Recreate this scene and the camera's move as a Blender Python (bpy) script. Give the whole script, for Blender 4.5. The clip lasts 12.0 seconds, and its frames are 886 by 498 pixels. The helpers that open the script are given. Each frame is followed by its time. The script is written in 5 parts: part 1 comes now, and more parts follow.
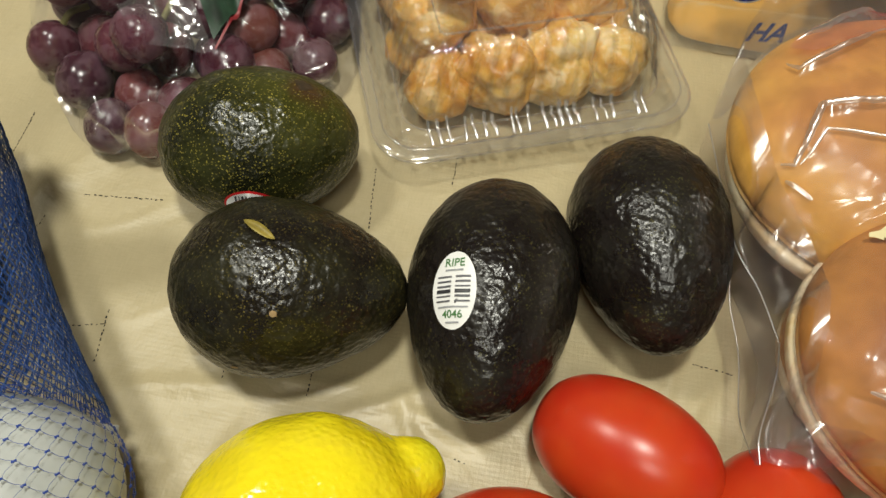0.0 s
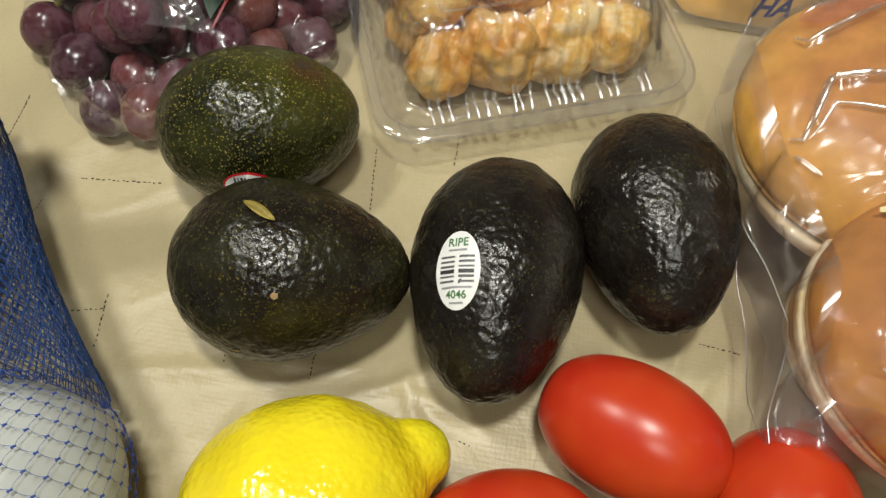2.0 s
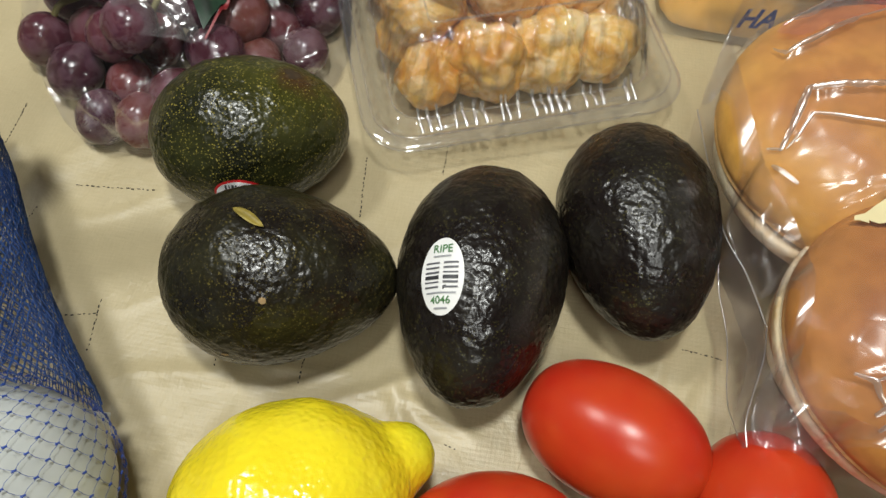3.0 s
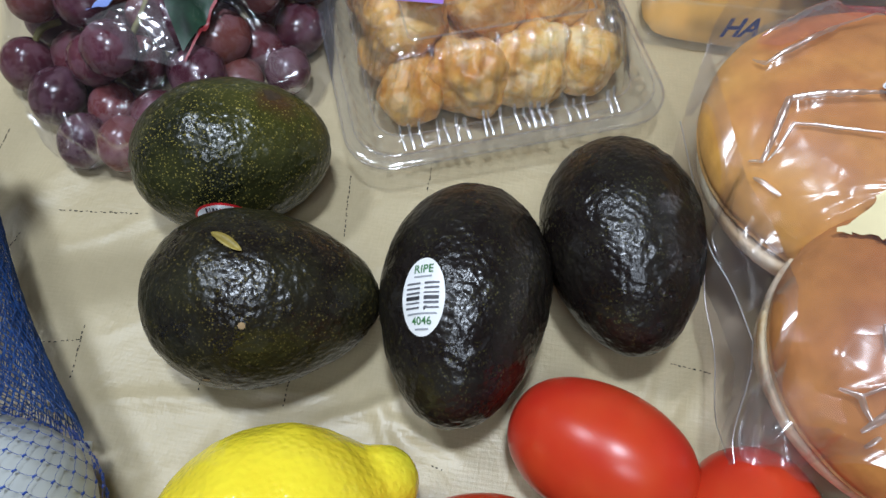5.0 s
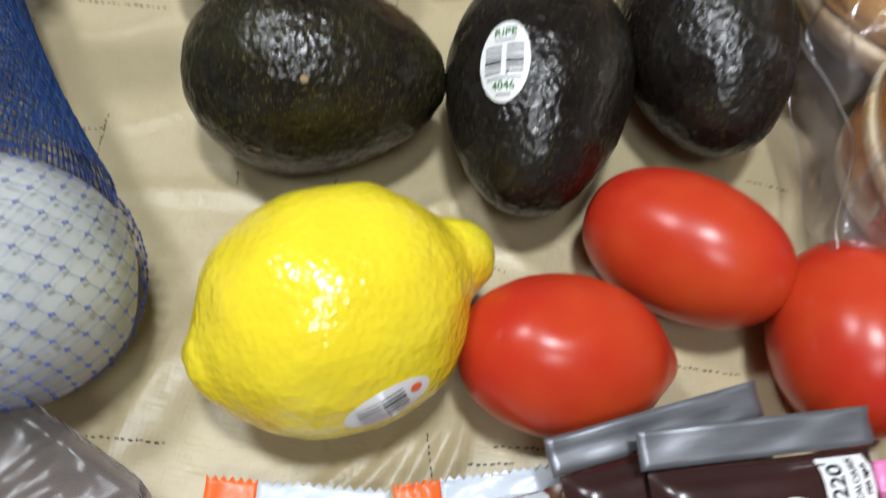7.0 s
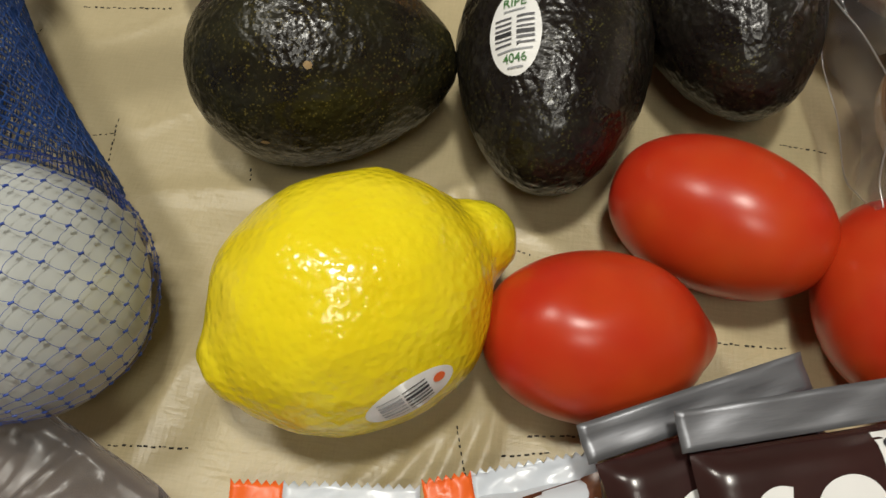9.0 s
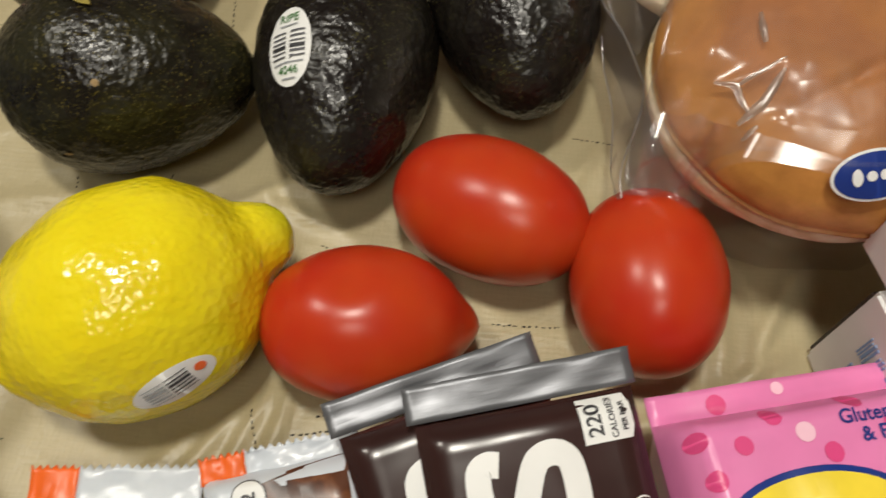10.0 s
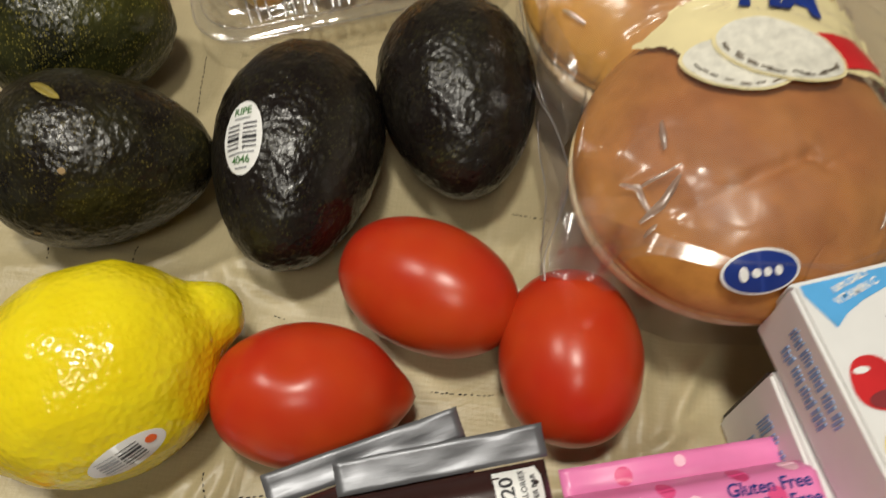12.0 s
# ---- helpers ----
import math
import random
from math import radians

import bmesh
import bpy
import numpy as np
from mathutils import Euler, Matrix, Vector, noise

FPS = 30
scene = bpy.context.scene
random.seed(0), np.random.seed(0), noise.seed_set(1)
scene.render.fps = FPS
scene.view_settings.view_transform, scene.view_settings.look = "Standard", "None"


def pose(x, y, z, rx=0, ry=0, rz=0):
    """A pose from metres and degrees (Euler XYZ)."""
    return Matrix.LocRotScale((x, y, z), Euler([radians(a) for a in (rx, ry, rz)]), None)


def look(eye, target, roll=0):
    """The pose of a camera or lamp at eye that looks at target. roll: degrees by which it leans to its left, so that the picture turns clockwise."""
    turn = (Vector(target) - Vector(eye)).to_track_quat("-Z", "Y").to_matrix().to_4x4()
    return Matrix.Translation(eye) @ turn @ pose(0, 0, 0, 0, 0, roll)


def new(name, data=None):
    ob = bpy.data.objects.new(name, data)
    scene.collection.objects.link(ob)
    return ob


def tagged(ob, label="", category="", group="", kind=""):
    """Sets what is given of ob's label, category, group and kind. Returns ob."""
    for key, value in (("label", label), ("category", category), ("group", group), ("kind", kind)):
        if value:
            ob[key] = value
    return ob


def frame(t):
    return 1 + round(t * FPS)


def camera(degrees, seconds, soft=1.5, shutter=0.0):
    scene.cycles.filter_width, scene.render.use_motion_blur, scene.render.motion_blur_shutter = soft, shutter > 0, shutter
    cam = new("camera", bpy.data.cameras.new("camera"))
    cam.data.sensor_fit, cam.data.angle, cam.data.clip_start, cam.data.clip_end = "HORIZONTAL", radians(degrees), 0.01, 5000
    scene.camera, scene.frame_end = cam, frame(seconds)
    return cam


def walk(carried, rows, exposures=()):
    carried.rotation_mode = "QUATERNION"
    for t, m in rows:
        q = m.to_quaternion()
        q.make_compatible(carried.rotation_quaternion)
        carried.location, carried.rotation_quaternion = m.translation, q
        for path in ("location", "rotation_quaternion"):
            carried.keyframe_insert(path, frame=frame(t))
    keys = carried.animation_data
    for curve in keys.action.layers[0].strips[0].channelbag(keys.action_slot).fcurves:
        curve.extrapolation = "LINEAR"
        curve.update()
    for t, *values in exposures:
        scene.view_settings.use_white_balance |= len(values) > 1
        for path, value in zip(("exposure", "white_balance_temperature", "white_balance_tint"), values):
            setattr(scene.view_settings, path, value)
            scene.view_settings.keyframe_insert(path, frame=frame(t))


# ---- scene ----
cam = camera(58.0, 12.0, shutter=0.5)
PATH = [
    (0, (0.035, -0.116, 0.308), (-0.119, 0.873, -1.423), 1.8),
    (0.5, (0.034, -0.115, 0.308), (-0.126, 0.867, -1.426), 1.1),
    (1, (0.032, -0.118, 0.303), (-0.128, 0.862, -1.433), 1.1),
    (1.5, (0.039, -0.118, 0.298), (-0.124, 0.838, -1.451), -0.4),
    (2, (0.034, -0.116, 0.303), (-0.115, 0.844, -1.445), 1.3),
    (2.5, (0.038, -0.118, 0.304), (-0.119, 0.852, -1.438), 0.7),
    (3, (0.04, -0.118, 0.308), (-0.114, 0.857, -1.432), 1.3),
    (5, (0.047, -0.112, 0.308), (-0.117, 0.879, -1.421), -0.3),
    (5.5, (0.048, -0.107, 0.305), (-0.126, 0.878, -1.427), -0.5),
    (6, (0.043, -0.109, 0.315), (-0.116, 0.88, -1.416), 1.0),
    (6.5, (0.039, -0.129, 0.307), (-0.046, 0.854, -1.433), 4.1),
    (7, (0.02, -0.163, 0.252), (-0.051, 0.783, -1.509), 6.5),
    (7.5, (0.019, -0.165, 0.234), (-0.123, 0.737, -1.545), 1.5),
    (7.7, (0.02, -0.163, 0.234), (-0.144, 0.77, -1.527), 0.3),
    (9.3, (0.03, -0.16, 0.247), (-0.142, 0.763, -1.519), -2.6),
    (9.5, (0.056, -0.149, 0.263), (-0.199, 0.669, -1.544), -9.1),
    (10, (0.091, -0.16, 0.261), (-0.03, 0.74, -1.521), -1.7),
    (10.5, (0.097, -0.151, 0.255), (0.003, 0.786, -1.509), -0.2),
    (11, (0.095, -0.155, 0.257), (-0.009, 0.788, -1.503), -1.1),
    (11.5, (0.098, -0.155, 0.261), (-0.01, 0.8, -1.492), -1.2),
    (12, (0.109, -0.152, 0.289), (0.003, 0.804, -1.464), -0.2),
]
TINTS = [(0.0, 0.0, 6450, 5), (1.5, 0.0, 6350, 6), (3.2, 0.0, 5900, 8), (4.6, 0.0, 5200, 11), (6.2, 0.02, 4950, 11), (6.6, 0.10, 5150, 11), (7.0, 0.16, 5500, 11), (7.5, -0.29, 5850, 10), (9.3, -0.31, 6500, 9), (12.0, -0.30, 6600, 9)]
walk(cam, [(t, look(eye, target, roll)) for t, eye, target, roll in PATH], TINTS)

# ---- world and light ----
world = bpy.data.worlds.new("world")
scene.world = world
world.use_nodes = True
world.node_tree.nodes["Background"].inputs[0].default_value = (1.0, 0.9, 0.75, 1)
world.node_tree.nodes["Background"].inputs[1].default_value = 0.02


def lamp(name, place, target, size, watts, colour):
    data = bpy.data.lights.new(name, "AREA")
    data.shape, data.size, data.energy, data.color = "DISK", size, watts, colour
    ob = new(name, data)
    ob.matrix_world = look(place, target)
    return ob


WARM = (1.0, 0.955, 0.85)
lamp("ceiling_lamp", (0.06, -0.07, 1.58), (0, 0, 0), 0.18, 16.5, WARM)
# broad soft fill added from the near side; its source is not known
lamp("ceiling_lamp_near", (0.16, -0.80, 1.58), (0, 0, 0), 0.40, 7, WARM)
lamp("ceiling_lamp_far", (-0.70, 0.16, 1.58), (0, 0, 0), 0.22, 10, WARM)

# ---- materials ----


def mat(name, colour, rough=0.5, spec=0.5, metal=0.0):
    """A node material; gives the material, its nodes, its links and its principled shader."""
    m = bpy.data.materials.new(name)
    m.use_nodes = True
    n, l = m.node_tree.nodes, m.node_tree.links
    p = n["Principled BSDF"]
    p.inputs["Base Color"].default_value = (*colour, 1)
    p.inputs["Roughness"].default_value = rough
    p.inputs["Specular IOR Level"].default_value = spec
    p.inputs["Metallic"].default_value = metal
    return m, n, l, p


def coords(n):
    return n.new("ShaderNodeTexCoord").outputs["Object"]


def noise_tex(n, l, scale, detail=3.0, rough=0.55, distort=0.0, vec=None):
    t = n.new("ShaderNodeTexNoise")
    t.inputs["Scale"].default_value, t.inputs["Detail"].default_value = scale, detail
    t.inputs["Roughness"].default_value, t.inputs["Distortion"].default_value = rough, distort
    l.new(vec if vec is not None else coords(n), t.inputs["Vector"])
    return t.outputs["Fac"]


def voronoi_tex(n, l, scale, feature="F1", out="Distance", vec=None):
    t = n.new("ShaderNodeTexVoronoi")
    t.feature = feature
    t.inputs["Scale"].default_value = scale
    l.new(vec if vec is not None else coords(n), t.inputs["Vector"])
    return t.outputs[out]


def ramp(n, l, fac, stops):
    r = n.new("ShaderNodeValToRGB")
    while len(r.color_ramp.elements) < len(stops):
        r.color_ramp.elements.new(0.5)
    for e, (at, c) in zip(r.color_ramp.elements, stops):
        e.position = at
        e.color = (*c, 1) if len(c) == 3 else c
    l.new(fac, r.inputs[0])
    return r.outputs[0]


def mixed(n, l, fac, a, b, how="MIX"):
    m = n.new("ShaderNodeMix")
    m.data_type, m.blend_type = "RGBA", how
    for sock, v in ((m.inputs[0], fac), (m.inputs[6], a), (m.inputs[7], b)):
        if isinstance(v, (int, float)):
            sock.default_value = v
        elif isinstance(v, tuple):
            sock.default_value = (*v, 1)
        else:
            l.new(v, sock)
    return m.outputs[2]


def calc(n, l, op, a, b=0.0):
    m = n.new("ShaderNodeMath")
    m.operation = op
    for sock, v in ((m.inputs[0], a), (m.inputs[1], b)):
        if isinstance(v, (int, float)):
            sock.default_value = v
        else:
            l.new(v, sock)
    return m.outputs[0]


def bump(n, l, p, height, strength=0.5, distance=0.0005):
    b = n.new("ShaderNodeBump")
    b.inputs["Strength"].default_value, b.inputs["Distance"].default_value = strength, distance
    l.new(height, b.inputs["Height"])
    l.new(b.outputs[0], p.inputs["Normal"])


def cloth_material():
    m, n, l, p = mat("woven_cloth", (0.5, 0.42, 0.28), 0.42, 0.60)
    c = coords(n)
    waves = []
    for axis, sc in (("X", 520), ("Y", 480)):
        w = n.new("ShaderNodeTexWave")
        w.bands_direction = axis
        w.inputs["Scale"].default_value = sc / 6.283 * 2
        w.inputs["Distortion"].default_value, w.inputs["Detail"].default_value, w.inputs["Detail Scale"].default_value = 2.5, 2, 0.2
        l.new(c, w.inputs["Vector"])
        waves.append(w.outputs["Fac"])
    weave = calc(n, l, "ADD", waves[0], waves[1])
    slub = n.new("ShaderNodeMapping")
    slub.inputs["Scale"].default_value = (1.0, 9.0, 1.0)
    l.new(c, slub.inputs[0])
    slub2 = n.new("ShaderNodeMapping")
    slub2.inputs["Scale"].default_value = (9.0, 1.0, 1.0)
    l.new(c, slub2.inputs[0])
    s1 = noise_tex(n, l, 150, 4, 0.6, vec=slub.outputs[0])
    s2 = noise_tex(n, l, 150, 4, 0.6, vec=slub2.outputs[0])
    threads = calc(n, l, "ADD", s1, s2)
    big = noise_tex(n, l, 9, 4)
    base = ramp(n, l, big, [(0.3, (0.42, 0.352, 0.205)), (0.7, (0.51, 0.433, 0.260))])
    tone = ramp(n, l, calc(n, l, "MULTIPLY", threads, 0.5), [(0.36, (0.94, 0.93, 0.92)), (0.64, (1.04, 1.035, 1.03))])
    col = mixed(n, l, 1.0, base, tone, "MULTIPLY")
    l.new(col, p.inputs["Base Color"])
    p.inputs["Sheen Weight"].default_value = 0.15
    l.new(ramp(n, l, threads, [(0.6, (0.26,) * 3), (1.3, (0.42,) * 3)]), p.inputs["Roughness"])
    rid = calc(n, l, "ABSOLUTE", calc(n, l, "SUBTRACT", noise_tex(n, l, 26, 4, 0.55, 1.4), 0.5))
    soft = calc(n, l, "ADD", calc(n, l, "MULTIPLY", rid, -14.0), calc(n, l, "MULTIPLY", noise_tex(n, l, 60, 3), 4.0))
    fine = calc(n, l, "ADD", calc(n, l, "MULTIPLY", weave, 0.25), calc(n, l, "MULTIPLY", threads, 1.0))
    bump(n, l, p, calc(n, l, "ADD", fine, soft), 0.30, 0.00028)
    return m


def avocado_material(name, dark, mid, speck, amount, blush=None):
    """Pebbled skin with pale specks; blush: a place on the skin round which it is ruddy, then yellow-green."""
    m, n, l, p = mat(name, dark, 0.34, 0.38)
    c = coords(n)
    big = noise_tex(n, l, 45, 4, 0.6)
    fine = noise_tex(n, l, 420, 3, 0.6)
    warp = n.new("ShaderNodeVectorMath")
    warp.operation = "MULTIPLY_ADD"
    wob = n.new("ShaderNodeTexNoise")
    wob.inputs["Scale"].default_value = 300
    l.new(c, wob.inputs["Vector"])
    l.new(wob.outputs["Color"], warp.inputs[0])
    warp.inputs[1].default_value = (0.0024, 0.0024, 0.0024)
    l.new(c, warp.inputs[2])
    cell = voronoi_tex(n, l, 900, vec=warp.outputs[0])
    base = ramp(n, l, big, [(0.36, dark), (0.68, mid)])
    spots = ramp(n, l, cell, [(0.14, (1, 1, 1)), (0.38, (0, 0, 0))])
    patch = ramp(n, l, noise_tex(n, l, 60, 3, 0.6), [(0.5 - amount * 0.3, (0, 0, 0)), (0.68, (1, 1, 1))])
    flick = ramp(n, l, fine, [(0.40, (0, 0, 0)), (0.54, (1, 1, 1))])
    k = calc(n, l, "MULTIPLY", calc(n, l, "MULTIPLY", spots, patch), flick)
    k = calc(n, l, "MULTIPLY", k, 0.35 + 0.65 * amount)
    if blush:
        off = n.new("ShaderNodeVectorMath")
        off.operation = "DISTANCE"
        l.new(c, off.inputs[0])
        off.inputs[1].default_value = blush
        far = calc(n, l, "ADD", off.outputs["Value"], calc(n, l, "MULTIPLY", calc(n, l, "SUBTRACT", noise_tex(n, l, 160, 4, 0.7), 0.5), 0.014))
        green = ramp(n, l, far, [(0.010, (1, 1, 1)), (0.034, (0, 0, 0))])
        ruddy = ramp(n, l, far, [(0.003, (1, 1, 1)), (0.011, (0, 0, 0))])
        base = mixed(n, l, calc(n, l, "MULTIPLY", green, 0.7), base, (0.060, 0.060, 0.009))
        base = mixed(n, l, calc(n, l, "MULTIPLY", ruddy, 0.8), base, (0.060, 0.022, 0.010))
    l.new(mixed(n, l, k, base, speck), p.inputs["Base Color"])
    l.new(ramp(n, l, big, [(0.3, (0.24,) * 3), (0.75, (0.36,) * 3)]), p.inputs["Roughness"])
    peb = calc(n, l, "ADD", calc(n, l, "MULTIPLY", voronoi_tex(n, l, 420, "SMOOTH_F1"), 1.0), calc(n, l, "ADD", calc(n, l, "MULTIPLY", noise_tex(n, l, 280, 2), 1.2), calc(n, l, "MULTIPLY", noise_tex(n, l, 120, 3), 1.4)))
    bump(n, l, p, peb, 0.46, 0.0010)
    return m


def lemon_material():
    m, n, l, p = mat("lemon_peel", (0.84, 0.66, 0.012), 0.17, 0.5)
    big = noise_tex(n, l, 30, 3)
    skin = ramp(n, l, big, [(0.3, (0.80, 0.62, 0.010)), (0.7, (0.88, 0.74, 0.018))])
    sep = n.new("ShaderNodeSeparateXYZ")
    l.new(coords(n), sep.inputs[0])
    tip = ramp(n, l, calc(n, l, "ADD", sep.outputs[0], calc(n, l, "MULTIPLY", big, 0.008)), [(0.044, (0, 0, 0)), (0.054, (1, 1, 1))])
    l.new(mixed(n, l, calc(n, l, "MULTIPLY", tip, 0.55), skin, (0.42, 0.46, 0.02)), p.inputs["Base Color"])
    p.inputs["Subsurface Weight"].default_value = 0.12
    p.inputs["Subsurface Radius"].default_value = (0.004, 0.003, 0.0005)
    pores = calc(n, l, "ADD", calc(n, l, "MULTIPLY", voronoi_tex(n, l, 430, "SMOOTH_F1"), 1.9), calc(n, l, "ADD", calc(n, l, "MULTIPLY", noise_tex(n, l, 330, 2), 0.9), calc(n, l, "MULTIPLY", noise_tex(n, l, 85, 2), 1.5)))
    bump(n, l, p, pores, 0.25, 0.0009)
    return m


def tomato_material():
    m, n, l, p = mat("tomato_skin", (0.55, 0.03, 0.012), 0.28, 0.34)
    big = noise_tex(n, l, 22, 3)
    l.new(ramp(n, l, big, [(0.3, (0.45, 0.018, 0.009)), (0.72, (0.56, 0.072, 0.013))]), p.inputs["Base Color"])
    p.inputs["Subsurface Weight"].default_value = 0.15
    p.inputs["Subsurface Radius"].default_value = (0.006, 0.001, 0.0006)
    bump(n, l, p, calc(n, l, "ADD", calc(n, l, "MULTIPLY", noise_tex(n, l, 260, 2), 0.25), noise_tex(n, l, 55, 3)), 0.10, 0.0008)
    return m


def grape_material():
    m, n, l, p = mat("grape_skin", (0.12, 0.018, 0.035), 0.28, 0.5)
    oi = n.new("ShaderNodeObjectInfo")
    one = ramp(n, l, oi.outputs["Random"], [(0.0, (0.035, 0.009, 0.018)), (0.6, (0.090, 0.018, 0.030)), (1.0, (0.16, 0.050, 0.038))])
    bloom = ramp(n, l, noise_tex(n, l, 1.6, 5, 0.7), [(0.42, (0, 0, 0)), (0.70, (1, 1, 1))])
    l.new(mixed(n, l, calc(n, l, "MULTIPLY", bloom, 0.30), one, (0.36, 0.22, 0.27)), p.inputs["Base Color"])
    l.new(ramp(n, l, bloom, [(0.0, (0.2,) * 3), (1.0, (0.5,) * 3)]), p.inputs["Roughness"])
    p.inputs["Subsurface Weight"].default_value = 0.1
    p.inputs["Subsurface Radius"].default_value = (0.004, 0.001, 0.001)
    return m


def bun_material(name, deep, gold):
    """Baked crust: brown on the dome, golden in patches and towards the rim, with fine wrinkles."""
    m, n, l, p = mat(name, deep, 0.5, 0.3)
    c = coords(n)
    sep = n.new("ShaderNodeSeparateXYZ")
    l.new(c, sep.inputs[0])
    up = calc(n, l, "ADD", calc(n, l, "MULTIPLY", sep.outputs[2], 17.0), calc(n, l, "MULTIPLY", noise_tex(n, l, 30, 5, 0.6), 0.55))
    pale = tuple(min(1.0, k * 1.25 + 0.06) for k in gold)
    col = ramp(n, l, up, [(0.42, (0.80, 0.62, 0.32)), (0.56, pale), (0.76, gold), (1.05, deep)])
    patch = ramp(n, l, noise_tex(n, l, 17, 4, 0.55, 0.8), [(0.42, (0, 0, 0)), (0.68, (1, 1, 1))])
    col = mixed(n, l, calc(n, l, "MULTIPLY", patch, 0.65), col, gold)
    mottle = ramp(n, l, noise_tex(n, l, 95, 5, 0.65), [(0.3, (0.80, 0.75, 0.70)), (0.72, (1.14, 1.13, 1.10))])
    col = mixed(n, l, 1.0, col, mottle, "MULTIPLY")
    wr = calc(n, l, "ABSOLUTE", calc(n, l, "SUBTRACT", noise_tex(n, l, 20, 3, 0.5, 1.6), 0.5))
    line = ramp(n, l, wr, [(0.0, (1, 1, 1)), (0.022, (0, 0, 0))])
    keep = ramp(n, l, noise_tex(n, l, 13, 2), [(0.50, (0, 0, 0)), (0.60, (1, 1, 1))])
    line = calc(n, l, "MULTIPLY", line, keep)
    col = mixed(n, l, calc(n, l, "MULTIPLY", line, 0.35), col, tuple(k * 0.6 for k in deep))
    l.new(col, p.inputs["Base Color"])
    h = calc(n, l, "ADD", calc(n, l, "MULTIPLY", noise_tex(n, l, 330, 4, 0.7), 0.35), calc(n, l, "MULTIPLY", noise_tex(n, l, 38, 3), 1.4))
    bump(n, l, p, calc(n, l, "SUBTRACT", h, calc(n, l, "MULTIPLY", line, 0.8)), 0.35, 0.0010)
    return m


def crumb_material():
    m, n, l, p = mat("bread_crumb", (0.80, 0.68, 0.45), 0.8, 0.2)
    l.new(ramp(n, l, noise_tex(n, l, 120, 4), [(0.3, (0.66, 0.47, 0.22)), (0.6, (0.86, 0.76, 0.54))]), p.inputs["Base Color"])
    bump(n, l, p, noise_tex(n, l, 500, 3), 0.4, 0.0008)
    return m


def fritter_material(name, deep, mid, light, sugar):
    """Fried dough, brown on its crests, under a patchy whitish glaze."""
    m, n, l, p = mat(name, mid, 0.32, 0.5)
    tone = ramp(n, l, noise_tex(n, l, 42, 5, 0.6, 0.5), [(0.32, deep), (0.48, mid), (0.66, light)])
    glaze = ramp(n, l, noise_tex(n, l, 95, 5, 0.7, 0.6), [(0.47, (0, 0, 0)), (0.62, (1, 1, 1))])
    crack = calc(n, l, "MULTIPLY", glaze, sugar)
    l.new(mixed(n, l, crack, tone, (0.86, 0.72, 0.48)), p.inputs["Base Color"])
    l.new(ramp(n, l, glaze, [(0.0, (0.22,) * 3), (1.0, (0.42,) * 3)]), p.inputs["Roughness"])
    p.inputs["Subsurface Weight"].default_value = 0.15
    p.inputs["Subsurface Radius"].default_value = (0.004, 0.002, 0.0008)
    bump(n, l, p, calc(n, l, "ADD", noise_tex(n, l, 110, 5, 0.65), calc(n, l, "MULTIPLY", glaze, 0.25)), 0.6, 0.0018)
    return m


def clear_film(name, tint, gloss=0.10, rough=0.07, crinkle=0.0, scale=90, haze=0.0, power=4.0):
    """Thin clear plastic: light goes straight through, and the surface shines."""
    m = bpy.data.materials.new(name)
    m.use_nodes = True
    n, l = m.node_tree.nodes, m.node_tree.links
    n.remove(n["Principled BSDF"])
    t = n.new("ShaderNodeBsdfTransparent")
    t.inputs[0].default_value = (*tint, 1)
    g = n.new("ShaderNodeBsdfGlossy")
    g.inputs[0].default_value = (1, 1, 1, 1)
    g.inputs["Roughness"].default_value = rough
    f = n.new("ShaderNodeLayerWeight")
    f.inputs[0].default_value = 0.5
    if crinkle:
        b = n.new("ShaderNodeBump")
        b.inputs["Strength"].default_value, b.inputs["Distance"].default_value = crinkle, 0.002
        lean = n.new("ShaderNodeMapping")
        lean.inputs["Rotation"].default_value, lean.inputs["Scale"].default_value = (0, 0, 0.55), (0.28, 1.25, 0.8)
        l.new(coords(n), lean.inputs[0])
        warp = n.new("ShaderNodeVectorMath")
        warp.operation = "MULTIPLY_ADD"
        nz = n.new("ShaderNodeTexNoise")
        nz.inputs["Scale"].default_value = scale * 0.5
        l.new(coords(n), nz.inputs["Vector"])
        l.new(nz.outputs["Color"], warp.inputs[0])
        warp.inputs[1].default_value = (0.009, 0.009, 0.009)
        l.new(lean.outputs[0], warp.inputs[2])
        folds = calc(n, l, "ADD", calc(n, l, "MULTIPLY", noise_tex(n, l, scale, 2, 0.5, 1.2), 0.18), calc(n, l, "MULTIPLY", voronoi_tex(n, l, scale * 1.1, "DISTANCE_TO_EDGE", vec=warp.outputs[0]), 1.6))
        l.new(folds, b.inputs["Height"])
        l.new(b.outputs[0], g.inputs["Normal"])
        l.new(b.outputs[0], f.inputs["Normal"])
    edge = calc(n, l, "POWER", f.outputs["Facing"], power)
    k = calc(n, l, "ADD", calc(n, l, "MULTIPLY", edge, 0.42), gloss + 0.03)
    mx = n.new("ShaderNodeMixShader")
    l.new(k, mx.inputs[0])
    d = n.new("ShaderNodeBsdfDiffuse")
    d.inputs[0].default_value = (0.8, 0.78, 0.8, 1)
    dm = n.new("ShaderNodeMixShader")
    dm.inputs[0].default_value = haze
    l.new(t.outputs[0], dm.inputs[1])
    l.new(d.outputs[0], dm.inputs[2])
    l.new(dm.outputs[0], mx.inputs[1])
    l.new(g.outputs[0], mx.inputs[2])
    l.new(mx.outputs[0], n["Material Output"].inputs[0])
    return m


